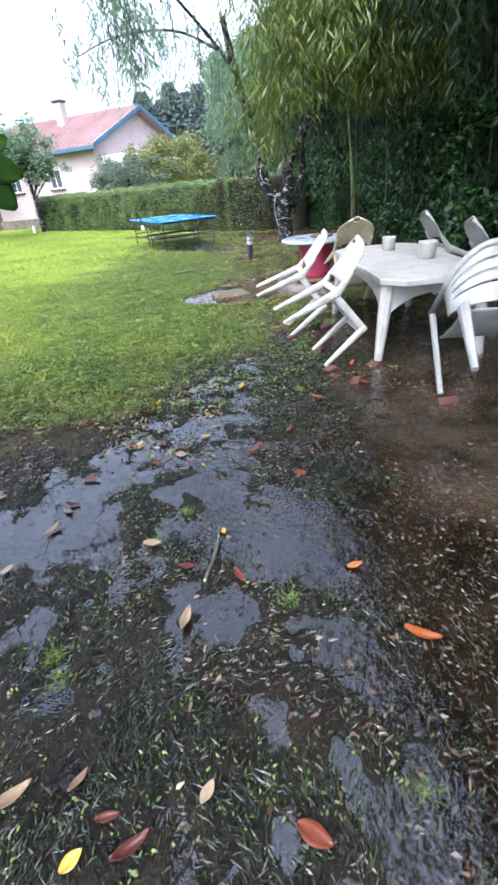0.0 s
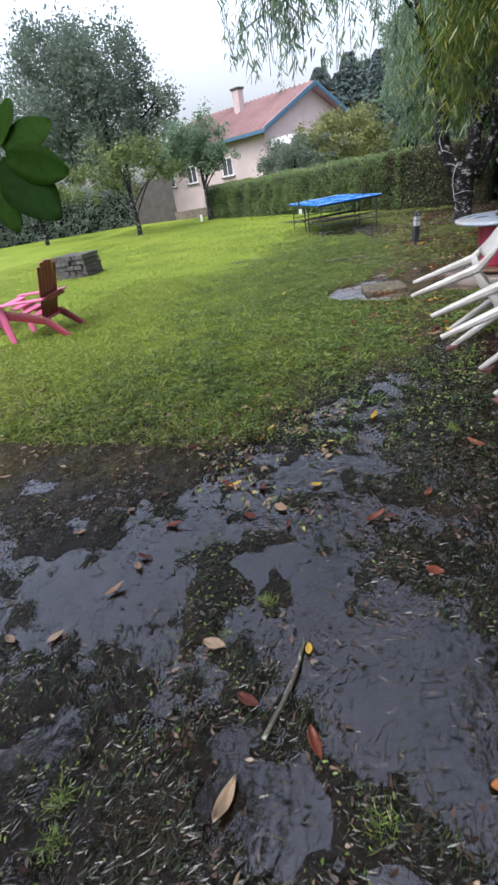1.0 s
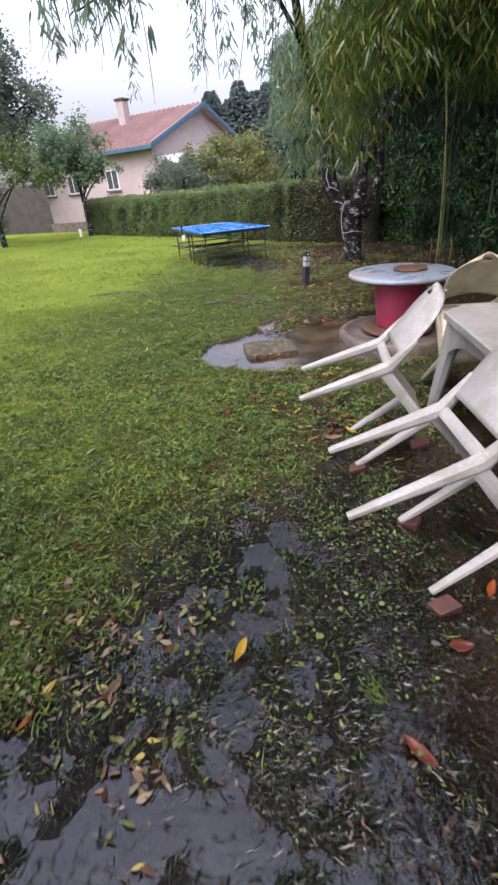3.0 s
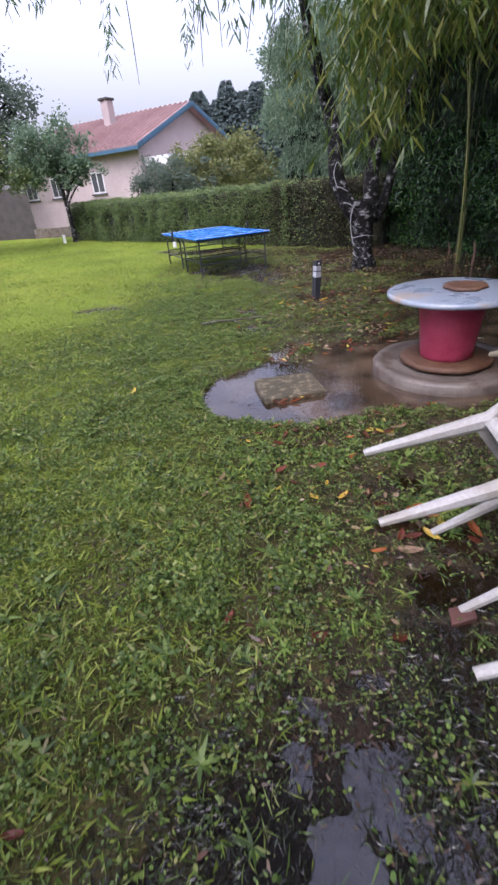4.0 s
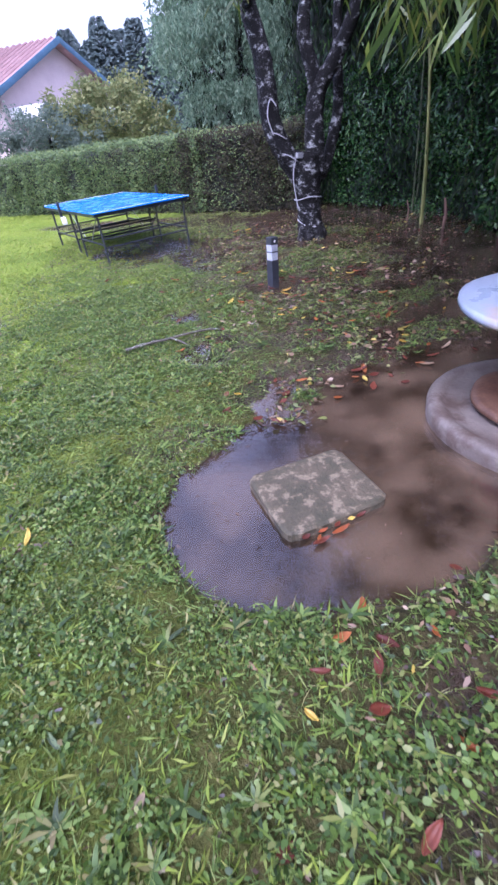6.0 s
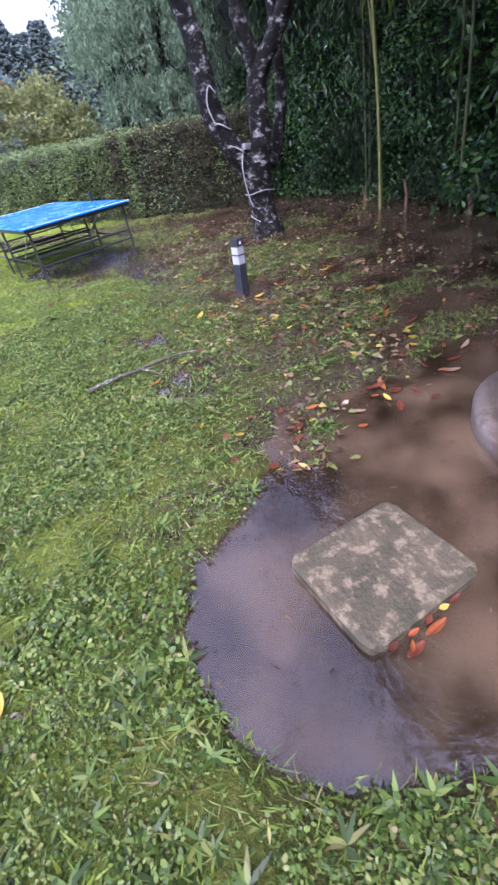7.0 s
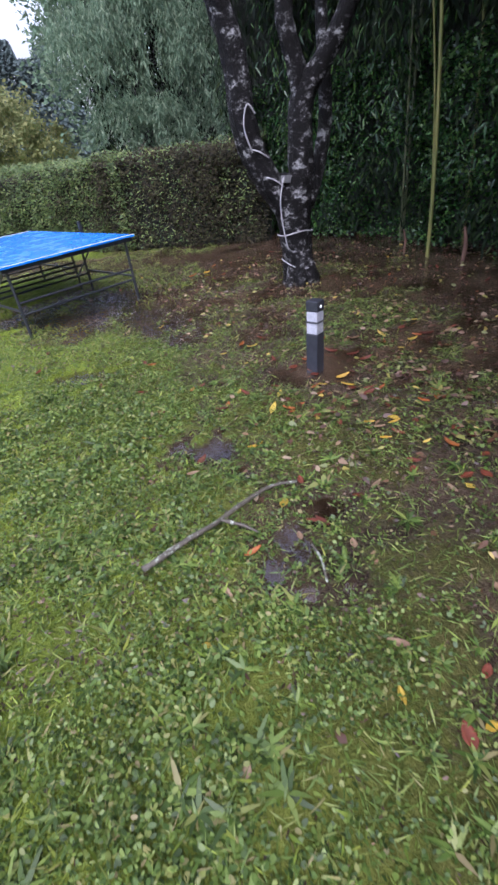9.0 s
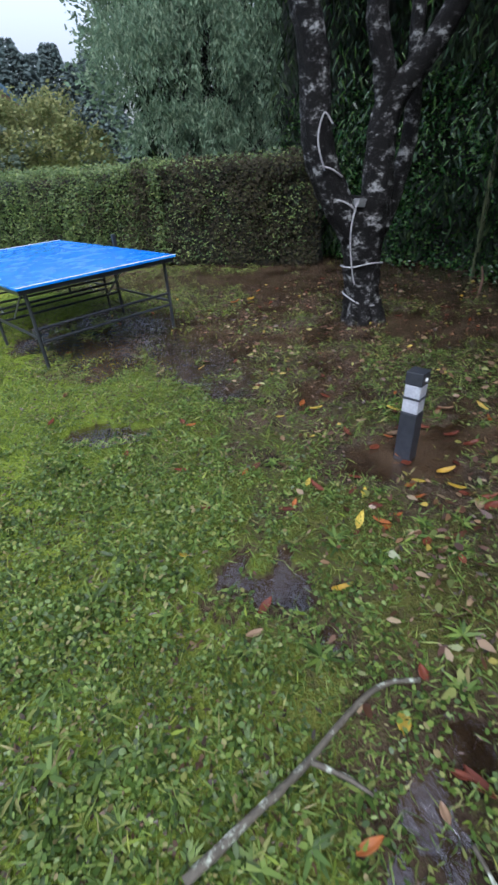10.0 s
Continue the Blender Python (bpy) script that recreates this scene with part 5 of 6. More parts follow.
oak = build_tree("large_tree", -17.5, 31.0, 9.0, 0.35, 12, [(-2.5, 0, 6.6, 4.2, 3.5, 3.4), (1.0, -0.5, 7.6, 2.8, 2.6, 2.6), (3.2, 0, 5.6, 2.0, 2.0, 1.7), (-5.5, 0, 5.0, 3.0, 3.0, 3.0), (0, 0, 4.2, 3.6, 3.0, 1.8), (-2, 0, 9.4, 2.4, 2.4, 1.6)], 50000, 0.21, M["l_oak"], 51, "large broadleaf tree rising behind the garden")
build_tree("fruit_tree", -10.55, 19.75, 3.2, 0.09, 9, [(-1.6, 0, 2.35, 1.3, 1.0, 0.65), (0.2, 0, 2.9, 1.5, 1.2, 0.75), (1.7, 0.1, 2.3, 0.9, 0.9, 0.55), (-0.6, 0, 2.0, 1.2, 1.0, 0.5)], 6500, 0.12, M["l_apple"], 52, "small sparse fruit tree on the lawn", fill=0.3)
build_tree("fruit_tree", -8.3, 22.6, 3.9, 0.09, 8, [(0, 0, 3.2, 1.3, 1.1, 1.15), (-0.7, 0, 2.5, 1.2, 0.9, 0.9), (0.8, 0, 2.3, 0.8, 0.7, 0.7)], 11000, 0.12, M["l_willow"], 53, "small round-headed tree beside the hedge", fill=0.3)
build_tree("fruit_tree", -16.5, 21.0, 3.0, 0.09, 6, [(0, 0, 2.4, 1.4, 1.2, 0.8), (1.5, 0, 1.9, 1.0, 1.0, 0.6)], 5000, 0.13, M["l_apple"], 54, "small fruit tree at the garden's edge", fill=0.3)
shrub = thing("olive_shrub", pose(-2.3, 27.0, 0.2), label="large yellowish olive-green shrub behind the hedge", category="shrub")
limb("stem", [(0, 0, -0.2), (0.1, 0, 1.2), (0.3, 0, 2.6)], [0.12, 0.09, 0.04], shrub, 60, 7)
crown("crown", [(0.0, 0, 2.3, 1.5, 1.3, 1.6), (1.1, 0, 1.9, 1.2, 1.1, 1.2), (-1.4, 0, 2.0, 1.3, 1.2, 1.5)], 16000, 0.14, M["l_shrub"], shrub, 61)
shrub2 = thing("dark_shrub", pose(-4.9, 26.0, 0.2), label="dense dark green shrub before the house", category="shrub")
limb("stem", [(0, 0, -0.2), (0.1, 0, 1.0), (0.2, 0, 2.0)], [0.1, 0.08, 0.04], shrub2, 62, 7)
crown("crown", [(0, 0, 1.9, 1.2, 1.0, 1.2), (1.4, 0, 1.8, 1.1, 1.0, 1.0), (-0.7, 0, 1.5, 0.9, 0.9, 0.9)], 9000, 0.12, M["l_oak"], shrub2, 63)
willow = thing("willow_tree", pose(0.9, 19.9, 0.1), label="grey-green weeping willow behind the hedge", category="tree")
limb("trunk", [(0.4, 0, -0.2), (0.4, 0, 1.5), (0.6, 0, 3.2), (0.5, 0, 5)], [0.22, 0.18, 0.13, 0.06], willow, 64, 10)
rng_ = random.Random(12)
# each bough ends in a rounded, drooping dome of leaves
DOMES = [(0.5, 18.9, 3.2, 0.95), (1.4, 19.2, 3.6, 1.0), (2.1, 18.8, 2.8, 0.85), (0.75, 18.7, 2.1, 0.7), (3.0, 18.9, 3.3, 0.95), (1.9, 19.3, 4.4, 1.05), (0.75, 19.5, 4.4, 1.0),
         (2.7, 18.7, 2.0, 0.75), (3.3, 19.2, 4.6, 1.0), (0.3, 19.9, 4.9, 0.7), (1.3, 20.2, 5.2, 0.9), (2.6, 19.8, 5.3, 0.9), (1.5, 18.6, 1.9, 0.7)]
wb = []
for cx, cy, cz, r in DOMES:
    limb("bough", [(0.5, 0, 2.2), ((cx - 0.9) * 0.6 + 0.2, (cy - 19.9) * 0.6, cz * 0.75), (cx - 0.9, cy - 19.9, cz)], [0.07, 0.045, 0.02], willow, int(cz * 100), 6)
    for k in range(int(70 * r * r)):
        a, q = rng_.uniform(0, 6.283), rng_.uniform(0, 1) ** 0.55
        rr = r * rng_.uniform(0.85, 1.12)
        wb.append((cx - 0.9 + rr * q * math.cos(a), cy - 19.9 + 0.8 * rr * q * math.sin(a), cz + 0.9 * rr * math.sqrt(max(0.0, 1 - q * q)) - 0.1, rng_.uniform(0.5, 1.25) * r))
bamboo_spray(wb, 65, 78000, 0.06, M["l_willow"], willow, "crown", 0.10, 0.24, DIAMOND)
# near-black leaves behind the domes, painting the dark gaps between them
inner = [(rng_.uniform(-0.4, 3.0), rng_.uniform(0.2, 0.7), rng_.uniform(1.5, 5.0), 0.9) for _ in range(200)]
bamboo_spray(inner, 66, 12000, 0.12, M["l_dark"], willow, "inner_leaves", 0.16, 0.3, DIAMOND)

backtree = thing("tall_tree", pose(2.6, 26.0, 0), label="tall blue-green tree behind the willow", category="tree")
limb("trunk", [(0, 0, -0.2), (0.1, 0, 3), (0, 0, 7)], [0.3, 0.22, 0.08], backtree, 66, 8)
crown("crown", [(0, 0, 3.0, 3.4, 1.6, 2.8), (0.8, 0, 5.6, 2.6, 1.6, 1.9), (-1.6, 0, 4.8, 1.6, 1.2, 2.0), (2.6, 0, 3.5, 2.4, 1.5, 3.2)], 26000, 0.17, M["l_willow"], backtree, 67, fill=0.2)

pines = [(-9.0, 56, 8.6), (-7.2, 55, 9.8), (-5.6, 57, 9.3), (-4.4, 55, 10.3), (-3.0, 56, 9.6), (-1.6, 55, 10.0), (-0.2, 56, 9.0), (1.2, 55, 9.6), (-10.5, 57, 7.6), (-14, 58, 8.0)]
for k, (x, y, h) in enumerate(pines):
    t = thing("conifer", pose(x, y, 0), label="dark conifer in the far tree line", category="tree", group="far conifers")
    limb("trunk", [(0, 0, -0.2), (0, 0, h * 0.5), (0, 0, h)], [0.2, 0.14, 0.03], t, 70 + k, 6)
    rng = np.random.default_rng(80 + k)
    n = 7000
    f = rng.uniform(0.05, 1, n)
    a = rng.uniform(0, 6.283, n)
    q = (1.05 - f) ** 0.7 * 3.9 * (0.6 + 0.4 * vnoise(a * 1.3, f * 9, 1.0, k)) * rng.uniform(0.4, 1, n)
    P = np.stack([q * np.cos(a), q * np.sin(a), f * h], 1)
    A = np.stack([np.cos(a), np.sin(a), np.full(n, -0.3)], 1)
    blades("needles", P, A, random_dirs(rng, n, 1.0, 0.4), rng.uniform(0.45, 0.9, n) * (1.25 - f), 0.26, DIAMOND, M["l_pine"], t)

# hedge and fence that close the garden on the far left
SIDE = [(-8.9, 25.4), (-14, 27.0), (-22, 24.0), (-30, 14.0)]
side = thing("side_hedge", label="dark overgrown hedge closing the garden", category="hedge")
hedge_core("body", SIDE[1:], 0.6, 2.3, side, 3, 0.1)
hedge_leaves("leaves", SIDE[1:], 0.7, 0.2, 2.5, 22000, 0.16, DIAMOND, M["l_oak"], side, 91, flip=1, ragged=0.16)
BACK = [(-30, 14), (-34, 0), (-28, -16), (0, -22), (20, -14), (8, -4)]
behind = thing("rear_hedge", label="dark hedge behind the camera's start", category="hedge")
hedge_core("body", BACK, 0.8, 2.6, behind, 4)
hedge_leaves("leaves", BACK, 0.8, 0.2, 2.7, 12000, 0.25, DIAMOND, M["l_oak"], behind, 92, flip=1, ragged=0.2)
fence = thing("wooden_fence", label="old dark board fence in the garden's corner", category="fence")
for k in range(16):
    x = -14.3 + 0.19 * k
    bm = bmesh.new()
    box(bm, x, x + 0.175, 26.0 - 0.03 * k, 26.03 - 0.03 * k, 0.3, 2.45 - 0.02 * (k % 3), 0.006)
    part("board", bm, M["wood_fence"], fence)
low = thing("garden_wall", label="low grey wall beside the hedge", category="wall")
bm = bmesh.new()
box(bm, -11.3, -8.7, 25.3, 25.5, 0.1, 0.75, 0.02)
part("body", bm, M["kerb"], low)


# ---- lawn things: adirondack chairs, stone heap, small stake ----
def build_adirondack(m, dark=None):
    a = thing("adirondack_chair", m, label="pink wooden adirondack chair standing on the lawn", category="chair", group="adirondack chairs")
    seatm = M["pink"]
    for k in range(5):
        y = -0.22 + 0.11 * k
        bm = bmesh.new()
        box(bm, -0.27, 0.27, y - 0.048, y + 0.048, 0, 0.02, 0.004, pose(0, 0, 0.30 + 0.045 * k, 12, 0, 0))
        part("seat_slat", bm, seatm, a)
    for k in range(5):
        x = (k - 2) * 0.112
        tp = 1.0 - 0.014 * (k - 2) ** 2
        bm = bmesh.new()
        v0, v1 = Vector((x * 0.92, -0.24, 0.27)), Vector((x * 1.06, -0.45, tp))
        blade_bar(bm, v0, v1, 0.100, 0.02, 0.114, 0.02)
        part("back_slat", bm, M["maroon"], a)
    for s in (-1, 1):
        bm = bmesh.new()
        box(bm, s * 0.36 - 0.065, s * 0.36 + 0.065, -0.42, 0.32, 0.545, 0.567, 0.006)
        part("armrest", bm, seatm, a)
        bm = bmesh.new()
        blade_bar(bm, (s * 0.30, 0.27, 0.0), (s * 0.31, 0.27, 0.545), 0.025, 0.09, 0.025, 0.09)
        part("leg", bm, seatm, a)
        bm = bmesh.new()
        blade_bar(bm, (s * 0.28, 0.27, 0.42), (s * 0.28, -0.30, 0.26), 0.025, 0.13, 0.025, 0.10)
        blade_bar(bm, (s * 0.28, -0.30, 0.26), (s * 0.30, -0.58, 0.0), 0.03, 0.11, 0.03, 0.08)
        part("rear_leg", bm, M["maroon"], a)
    bm = bmesh.new()
    box(bm, -0.34, 0.34, -0.40, -0.375, 0.50, 0.57, 0.004)
    part("back_rail", bm, M["maroon"], a)
    return a


ad = build_adirondack(pose(-4.86, 6.0, 0.03, 0, 0, 104))
copy_thing(ad, pose(-6.1, 6.2, 0.03, 0, 0, -40))

heap = thing("stone_heap", pose(-7.8, 11.2, float(height(-7.8, 11.2))) @ Matrix.Diagonal((0.56, 0.80, 0.90, 1.0)), label="low block of dark stacked flat stones on the lawn", category="stones")
rng_ = random.Random(31)
for lay in range(5):
    x = -0.85
    while x < 0.80:
        w = rng_.uniform(0.22, 0.5)
        bm = bmesh.new()
        box(bm, x, min(x + w, 0.9), -0.42 + rng_.uniform(-0.05, 0.05), 0.42, lay * 0.13 - 0.05, lay * 0.13 + 0.072 + rng_.uniform(-0.01, 0.01), 0.02)
        for v in bm.verts:
            v.co += Vector((rng_.uniform(-0.015, 0.015), rng_.uniform(-0.02, 0.02), rng_.uniform(-0.008, 0.008)))
        part("stone", bm, M["stone"], heap)
        x += w + 0.01
bm = bmesh.new()
tube(bm, [(0, 0, -0.05), (0.02, 0, 0.3)], [0.06, 0.05], 10)
stake = part("marker_stake", bm, M["white_paint"])
stake.location = (-8.67, 22.4, float(height(-8.67, 22.4)))
tagged(stake, "short white-topped marker standing on the lawn", "stake")

# leafy branch that hangs close beside the path
spray = thing("laurel_branch", label="leafy green laurel branch hanging beside the path", category="branch")
NODE = Vector(BRANCH)
limb("twig", [NODE + Vector((-0.9, 0.1, 0.25)), NODE + Vector((-0.4, 0.04, 0.02)), NODE], [0.012, 0.008, 0.004], spray, 95, 6)
# each leaf: angle in the plane that faces the path, length, width, lean, way back along the twig
for k, (a_, L_, W_, back_) in enumerate(((80, 0.12, 0.06, 0), (28, 0.125, 0.055, 0), (-18, 0.14, 0.062, 0), (-48, 0.17, 0.085, 0.02), (-75, 0.15, 0.06, 0.06), (150, 0.13, 0.06, 0.05), (-110, 0.16, 0.07, 0.12), (60, 0.14, 0.065, 0.14), (-80, 0.15, 0.065, 0.22), (100, 0.13, 0.06, 0.25))):
    bm = bmesh.new()

    def lf(u, v, L_=L_, W_=W_):
        w = 1.35 * W_ * (0.06 + 0.94 * math.sin(math.pi * min(0.98, 0.04 + u * 0.94)) ** 0.8)
        return (0.02 + L_ * u, (v - 0.5) * w, 0.006 * abs(v - 0.5) * 2 - 0.10 * L_ * u * u)

    L_, W_ = L_ * 1.2, W_ * 1.2
    sheet(bm, lambda u, v, L_=L_, W_=W_: lf(u, v, L_, W_), 10, 4, 0.001)
    o = part("leaf", bm, M["l_branch"], spray, "", True)
    o.matrix_basis = Matrix.Translation(NODE + Vector((-back_, 0, back_ * 0.1))) @ pose(0, 0, 0, 68, 0, 8) @ pose(0, 0, 0, 0, 0, a_) @ pose(0, 0, 0, 18 * (k % 3 - 1), 8, 0)


# unseen laurel for this branch, added to darken the flooded start of the path
overhang = thing("laurel_tree", label="unseen evergreen laurel added over the flooded start of the path", category="tree")
limb("trunk", [(-3.1, -0.9, -0.1), (-3.0, -0.8, 1.2), (-2.7, -0.4, 2.3), (-2.2, 0.4, 3.1)], [0.13, 0.11, 0.09, 0.06], overhang, 96, 10)
limb("bough", [(-2.7, -0.4, 2.3), (-2.2, 0.8, 2.8), (-1.9, 1.9, 2.9)], [0.06, 0.04, 0.02], overhang, 97, 8)
rng_ = random.Random(61)
crown_ = [(rng_.uniform(-3.4, -1.0), rng_.uniform(-0.6, 2.4), rng_.uniform(2.95, 4.2), 0.4) for _ in range(170)]
bamboo_spray(crown_, 62, 10000, 0.13, M["l_laurel"], overhang, "leaves", 0.15, 0.42, ROUND)


# ---- ropes, sticks, tiles, fallen leaves ----
def loop_rope(name, cx, cy, cz, r, tilt, turn, label):
    bm = bmesh.new()
    m = pose(cx, cy, cz, tilt, 0, turn)
    tube(bm, [m @ Vector((r * math.cos(a), r * math.sin(a), 0.01 * math.sin(3 * a))) for a in (2 * math.pi * k / 28 for k in range(29))], 0.008, 6)
    return tagged(part(name, bm, M["rope"], None, "", True), label, "rope", "ropes on the tree")


loop_rope("rope", TX + 0.01, TY, 0.22, 0.205, 16, 40, "grey rope tied round the tree trunk")
loop_rope("rope", TX - 0.02, TY, 0.55, 0.205, -8, 0, "grey rope tied round the tree trunk")
loop_rope("rope", 1.23, TY, 1.10, 0.175, 25, 100, "grey rope tied round the tree stem")
loop_rope("rope", 1.08, TY, 1.38, 0.155, 20, 100, "grey rope tied round the tree stem")
bm = bmesh.new()
tube(bm, smooth_path([(1.00, 12.81, 1.40), (0.93, 12.80, 1.62), (0.98, 12.79, 1.80), (1.06, 12.79, 1.72)], 6), 0.008, 6)
tagged(part("rope", bm, M["rope"], None, "", True), "grey rope looped along the tree stem", "rope", "ropes on the tree")
bm = bmesh.new()
tube(bm, smooth_path([(1.30, 12.74, 1.14), (1.24, 12.72, 0.95), (1.24, 12.72, 0.75), (1.28, 12.72, 0.5), (1.31, 12.73, 0.42)], 6), 0.008, 6)
tagged(part("rope", bm, M["rope"], None, "", True), "grey rope end hanging from the tree fork", "rope", "ropes on the tree")
bm = bmesh.new()
box(bm, -0.05, 0.05, -0.04, 0.04, -0.035, 0.035, 0.008)
bx = part("junction_box", bm, M["galv"])
bx.matrix_basis = pose(1.36, 12.80, 1.12, 0, 8, 10)
tagged(bx, "small grey box wedged in the tree fork", "box")


def stick(pts, radii, seed, label):
    bm = bmesh.new()
    q = []
    for x, y, dz in pts:
        q.append((x, y, float(height(x, y)) + dz))
    sp = smooth_path(q, 5)
    rad = [radii[0] + (radii[1] - radii[0]) * i / (len(sp) - 1) for i in range(len(sp))]
    tube(bm, sp, rad, 7, 0.22, seed)
    return tagged(part("fallen_stick", bm, M["twig"], None, "", True), label, "stick", "fallen sticks")


stick([(-1.12, 9.10, 0.04), (-0.89, 9.18, 0.045), (-0.76, 9.23, 0.045), (-0.46, 9.36, 0.04), (-0.30, 9.34, 0.035)], (0.014, 0.008), 1, "grey lichen-covered stick lying on the lawn")
stick([(-0.74, 9.24, 0.045), (-0.66, 9.18, 0.04), (-0.60, 9.12, 0.03)], (0.010, 0.005), 2, "thin grey side twig lying on the lawn")
stick([(-0.42, 8.95, 0.03), (-0.43, 8.85, 0.03), (-0.46, 8.75, 0.02)], (0.007, 0.004), 3, "thin grey twig lying on the lawn")
stick([(-0.25, 1.35, 0.03), (-0.20, 1.55, 0.03), (-0.19, 1.72, 0.03)], (0.008, 0.006), 4, "pale bent stick lying in the wet grass")
for k, (x, y, w, d, a) in enumerate(((0.78, 3.66, 0.10, 0.07, 20), (0.76, 4.18, 0.10, 0.08, -30), (0.57, 4.68, 0.10, 0.07, 10), (1.17, 3.68, 0.12, 0.09, 45), (1.46, 2.84, 0.13, 0.08, -10), (1.0, 4.95, 0.12, 0.09, 15), (0.92, 3.35, 0.10, 0.07, 60))):
    bm = bmesh.new()
    box(bm, -w / 2, w / 2, -d / 2, d / 2, -0.03, 0.02, 0.006)
    for v in bm.verts:
        v.co += Vector((0.3 * v.co.y * (k % 3 - 1), 0, 0.1 * v.co.x))
    o = part("tile_piece", bm, M["brick"])
    o.matrix_basis = pose(x, y, 0.006, 4, -5, a)
    tagged(o, "broken terracotta tile piece under a furniture leg", "tile", "tile pieces under the legs")


def leaf_mesh(name, L, W, curl, material):
    bm = bmesh.new()

    def f(u, v):
        w = W * (math.sin(math.pi * (0.03 + 0.95 * u)) ** 0.85) * (1.1 - 0.3 * u)
        s = 2 * v - 1
        return (L * (u - 0.5), s * w / 2, curl * (s * s * 0.4 * W + (u - 0.5) ** 2 * L * 0.5))

    sheet(bm, f, 9, 4, 0.0012)
    me = bpy.data.meshes.new(name)
    bmesh.ops.recalc_face_normals(bm, faces=bm.faces)
    bm.to_mesh(me)
    bm.free()
    me.polygons.foreach_set("use_smooth", [True] * len(me.polygons))
    me.materials.append(material)
    return me


LEAF = {}
for col in ("yellow", "orange", "red", "tan"):
    LEAF[col] = [leaf_mesh("fallen_leaf", 0.10, 0.040, 0.6, M["f_" + col]), leaf_mesh("fallen_leaf", 0.085, 0.05, 0.3, M["f_" + col]), leaf_mesh("fallen_leaf", 0.12, 0.042, 0.9, M["f_" + col])]


def fallen(x, y, col, k, scale, turn, lift=0.012):
    o = new("fallen_leaf", LEAF[col][k])
    z = max(float(height(x, y)), 0.0) + lift
    o.matrix_basis = pose(x, y, z, rng_.uniform(-16, 16), rng_.uniform(-16, 16), turn) @ Matrix.Scale(scale * 0.85, 4)
    return tagged(o, {"yellow": "bright yellow fallen leaf on the wet ground", "orange": "orange fallen leaf on the wet ground", "red": "wet red-brown fallen leaf on the ground", "tan": "pale tan fallen leaf on the wet ground"}[col], "leaf", "fallen leaves")


rng_ = random.Random(77)
# leaves, flooded ground
for x, y, col, k, s, turn in (
    (-0.56, 0.46, 'yellow', 1, 0.9, 40), (0.07, 0.47, 'red', 1, 1.4, -30), (-0.41, 0.48, 'red', 2, 1.1, 30), (-0.49, 0.55, 'red', 0, 0.8, 10), (-0.21, 0.58, 'tan', 1, 0.9, 60),
    (-0.78, 0.61, 'tan', 2, 1.2, 40), (-0.6, 0.65, 'tan', 0, 0.9, 60), (0.56, 1.01, 'orange', 2, 1.3, -20), (-0.32, 1.18, 'tan', 2, 1.2, 80), (0.41, 1.38, 'orange', 1, 1, 10),
    (-0.1, 1.38, 'red', 0, 1.1, -60), (-0.33, 1.46, 'red', 0, 1.1, -20), (-1.39, 1.51, 'tan', 0, 1, -20), (-1.2, 1.56, 'tan', 1, 1, 60), (-0.52, 1.64, 'tan', 1, 1.2, 0),
    (-1.03, 2.03, 'red', 0, 0.9, 0), (0.28, 2.12, 'red', 1, 1, 0),
):
    fallen(x, y, col, k, s, turn)
# leaves, mud edge
for x, y, col, k, s, turn in (
    (-0.59, 2.38, 'red', 1, 0.9, 0), (-2.38, 2.57, 'tan', 0, 1, 20), (0.28, 2.62, 'red', 0, 1, 70), (-0.75, 2.64, 'yellow', 0, 0.9, 30), (-0.29, 2.67, 'yellow', 1, 0.9, 30),
    (-1.16, 3.0, 'red', 0, 1, 10), (-0.69, 3.26, 'yellow', 0, 0.7, 50), (-0.46, 3.28, 'tan', 0, 1, 80), (0.99, 3.31, 'red', 1, 1.2, 0), (-0.82, 3.34, 'tan', 1, 1, 10),
    (-2.87, 3.48, 'tan', 1, 1, 0), (0.79, 3.48, 'red', 1, 1.2, 0), (0.99, 3.75, 'orange', 0, 1, 60), (-3.19, 3.95, 'tan', 0, 1.2, 30), (0.55, 4.15, 'tan', 0, 1, 60),
    (0.31, 4.57, 'red', 1, 1, 20), (0.01, 4.57, 'red', 1, 1, 30),
):
    fallen(x, y, col, k, s, turn)
# leaves, lawn edge
for x, y, col, k, s, turn in (
    (-0.34, 4.63, 'red', 0, 1, 60), (0.46, 5.02, 'tan', 0, 1.4, -20), (0.5, 5.12, 'red', 1, 1.1, 0), (-0.3, 5.36, 'red', 2, 1.1, -80), (0.4, 5.38, 'red', 1, 1.2, 0),
    (0.05, 5.41, 'yellow', 0, 1.0, -60), (-0.55, 5.46, 'tan', 1, 0.9, 80), (0.13, 5.55, 'yellow', 1, 0.5, 80), (-0.06, 5.55, 'red', 0, 1, -60), (-0.31, 5.55, 'orange', 0, 0.7, -70),
    (-0.47, 5.62, 'tan', 0, 0.9, 75), (0.11, 5.72, 'red', 1, 1, 0), (0.06, 5.88, 'orange', 0, 1, -30), (0.57, 5.88, 'tan', 1, 0.9, 0), (-0.84, 5.9, 'tan', 1, 0.9, 60),
    (0.2, 5.99, 'red', 0, 1, -30), (-0.14, 6.0, 'red', 1, 1, 0),
):
    fallen(x, y, col, k, s, turn)
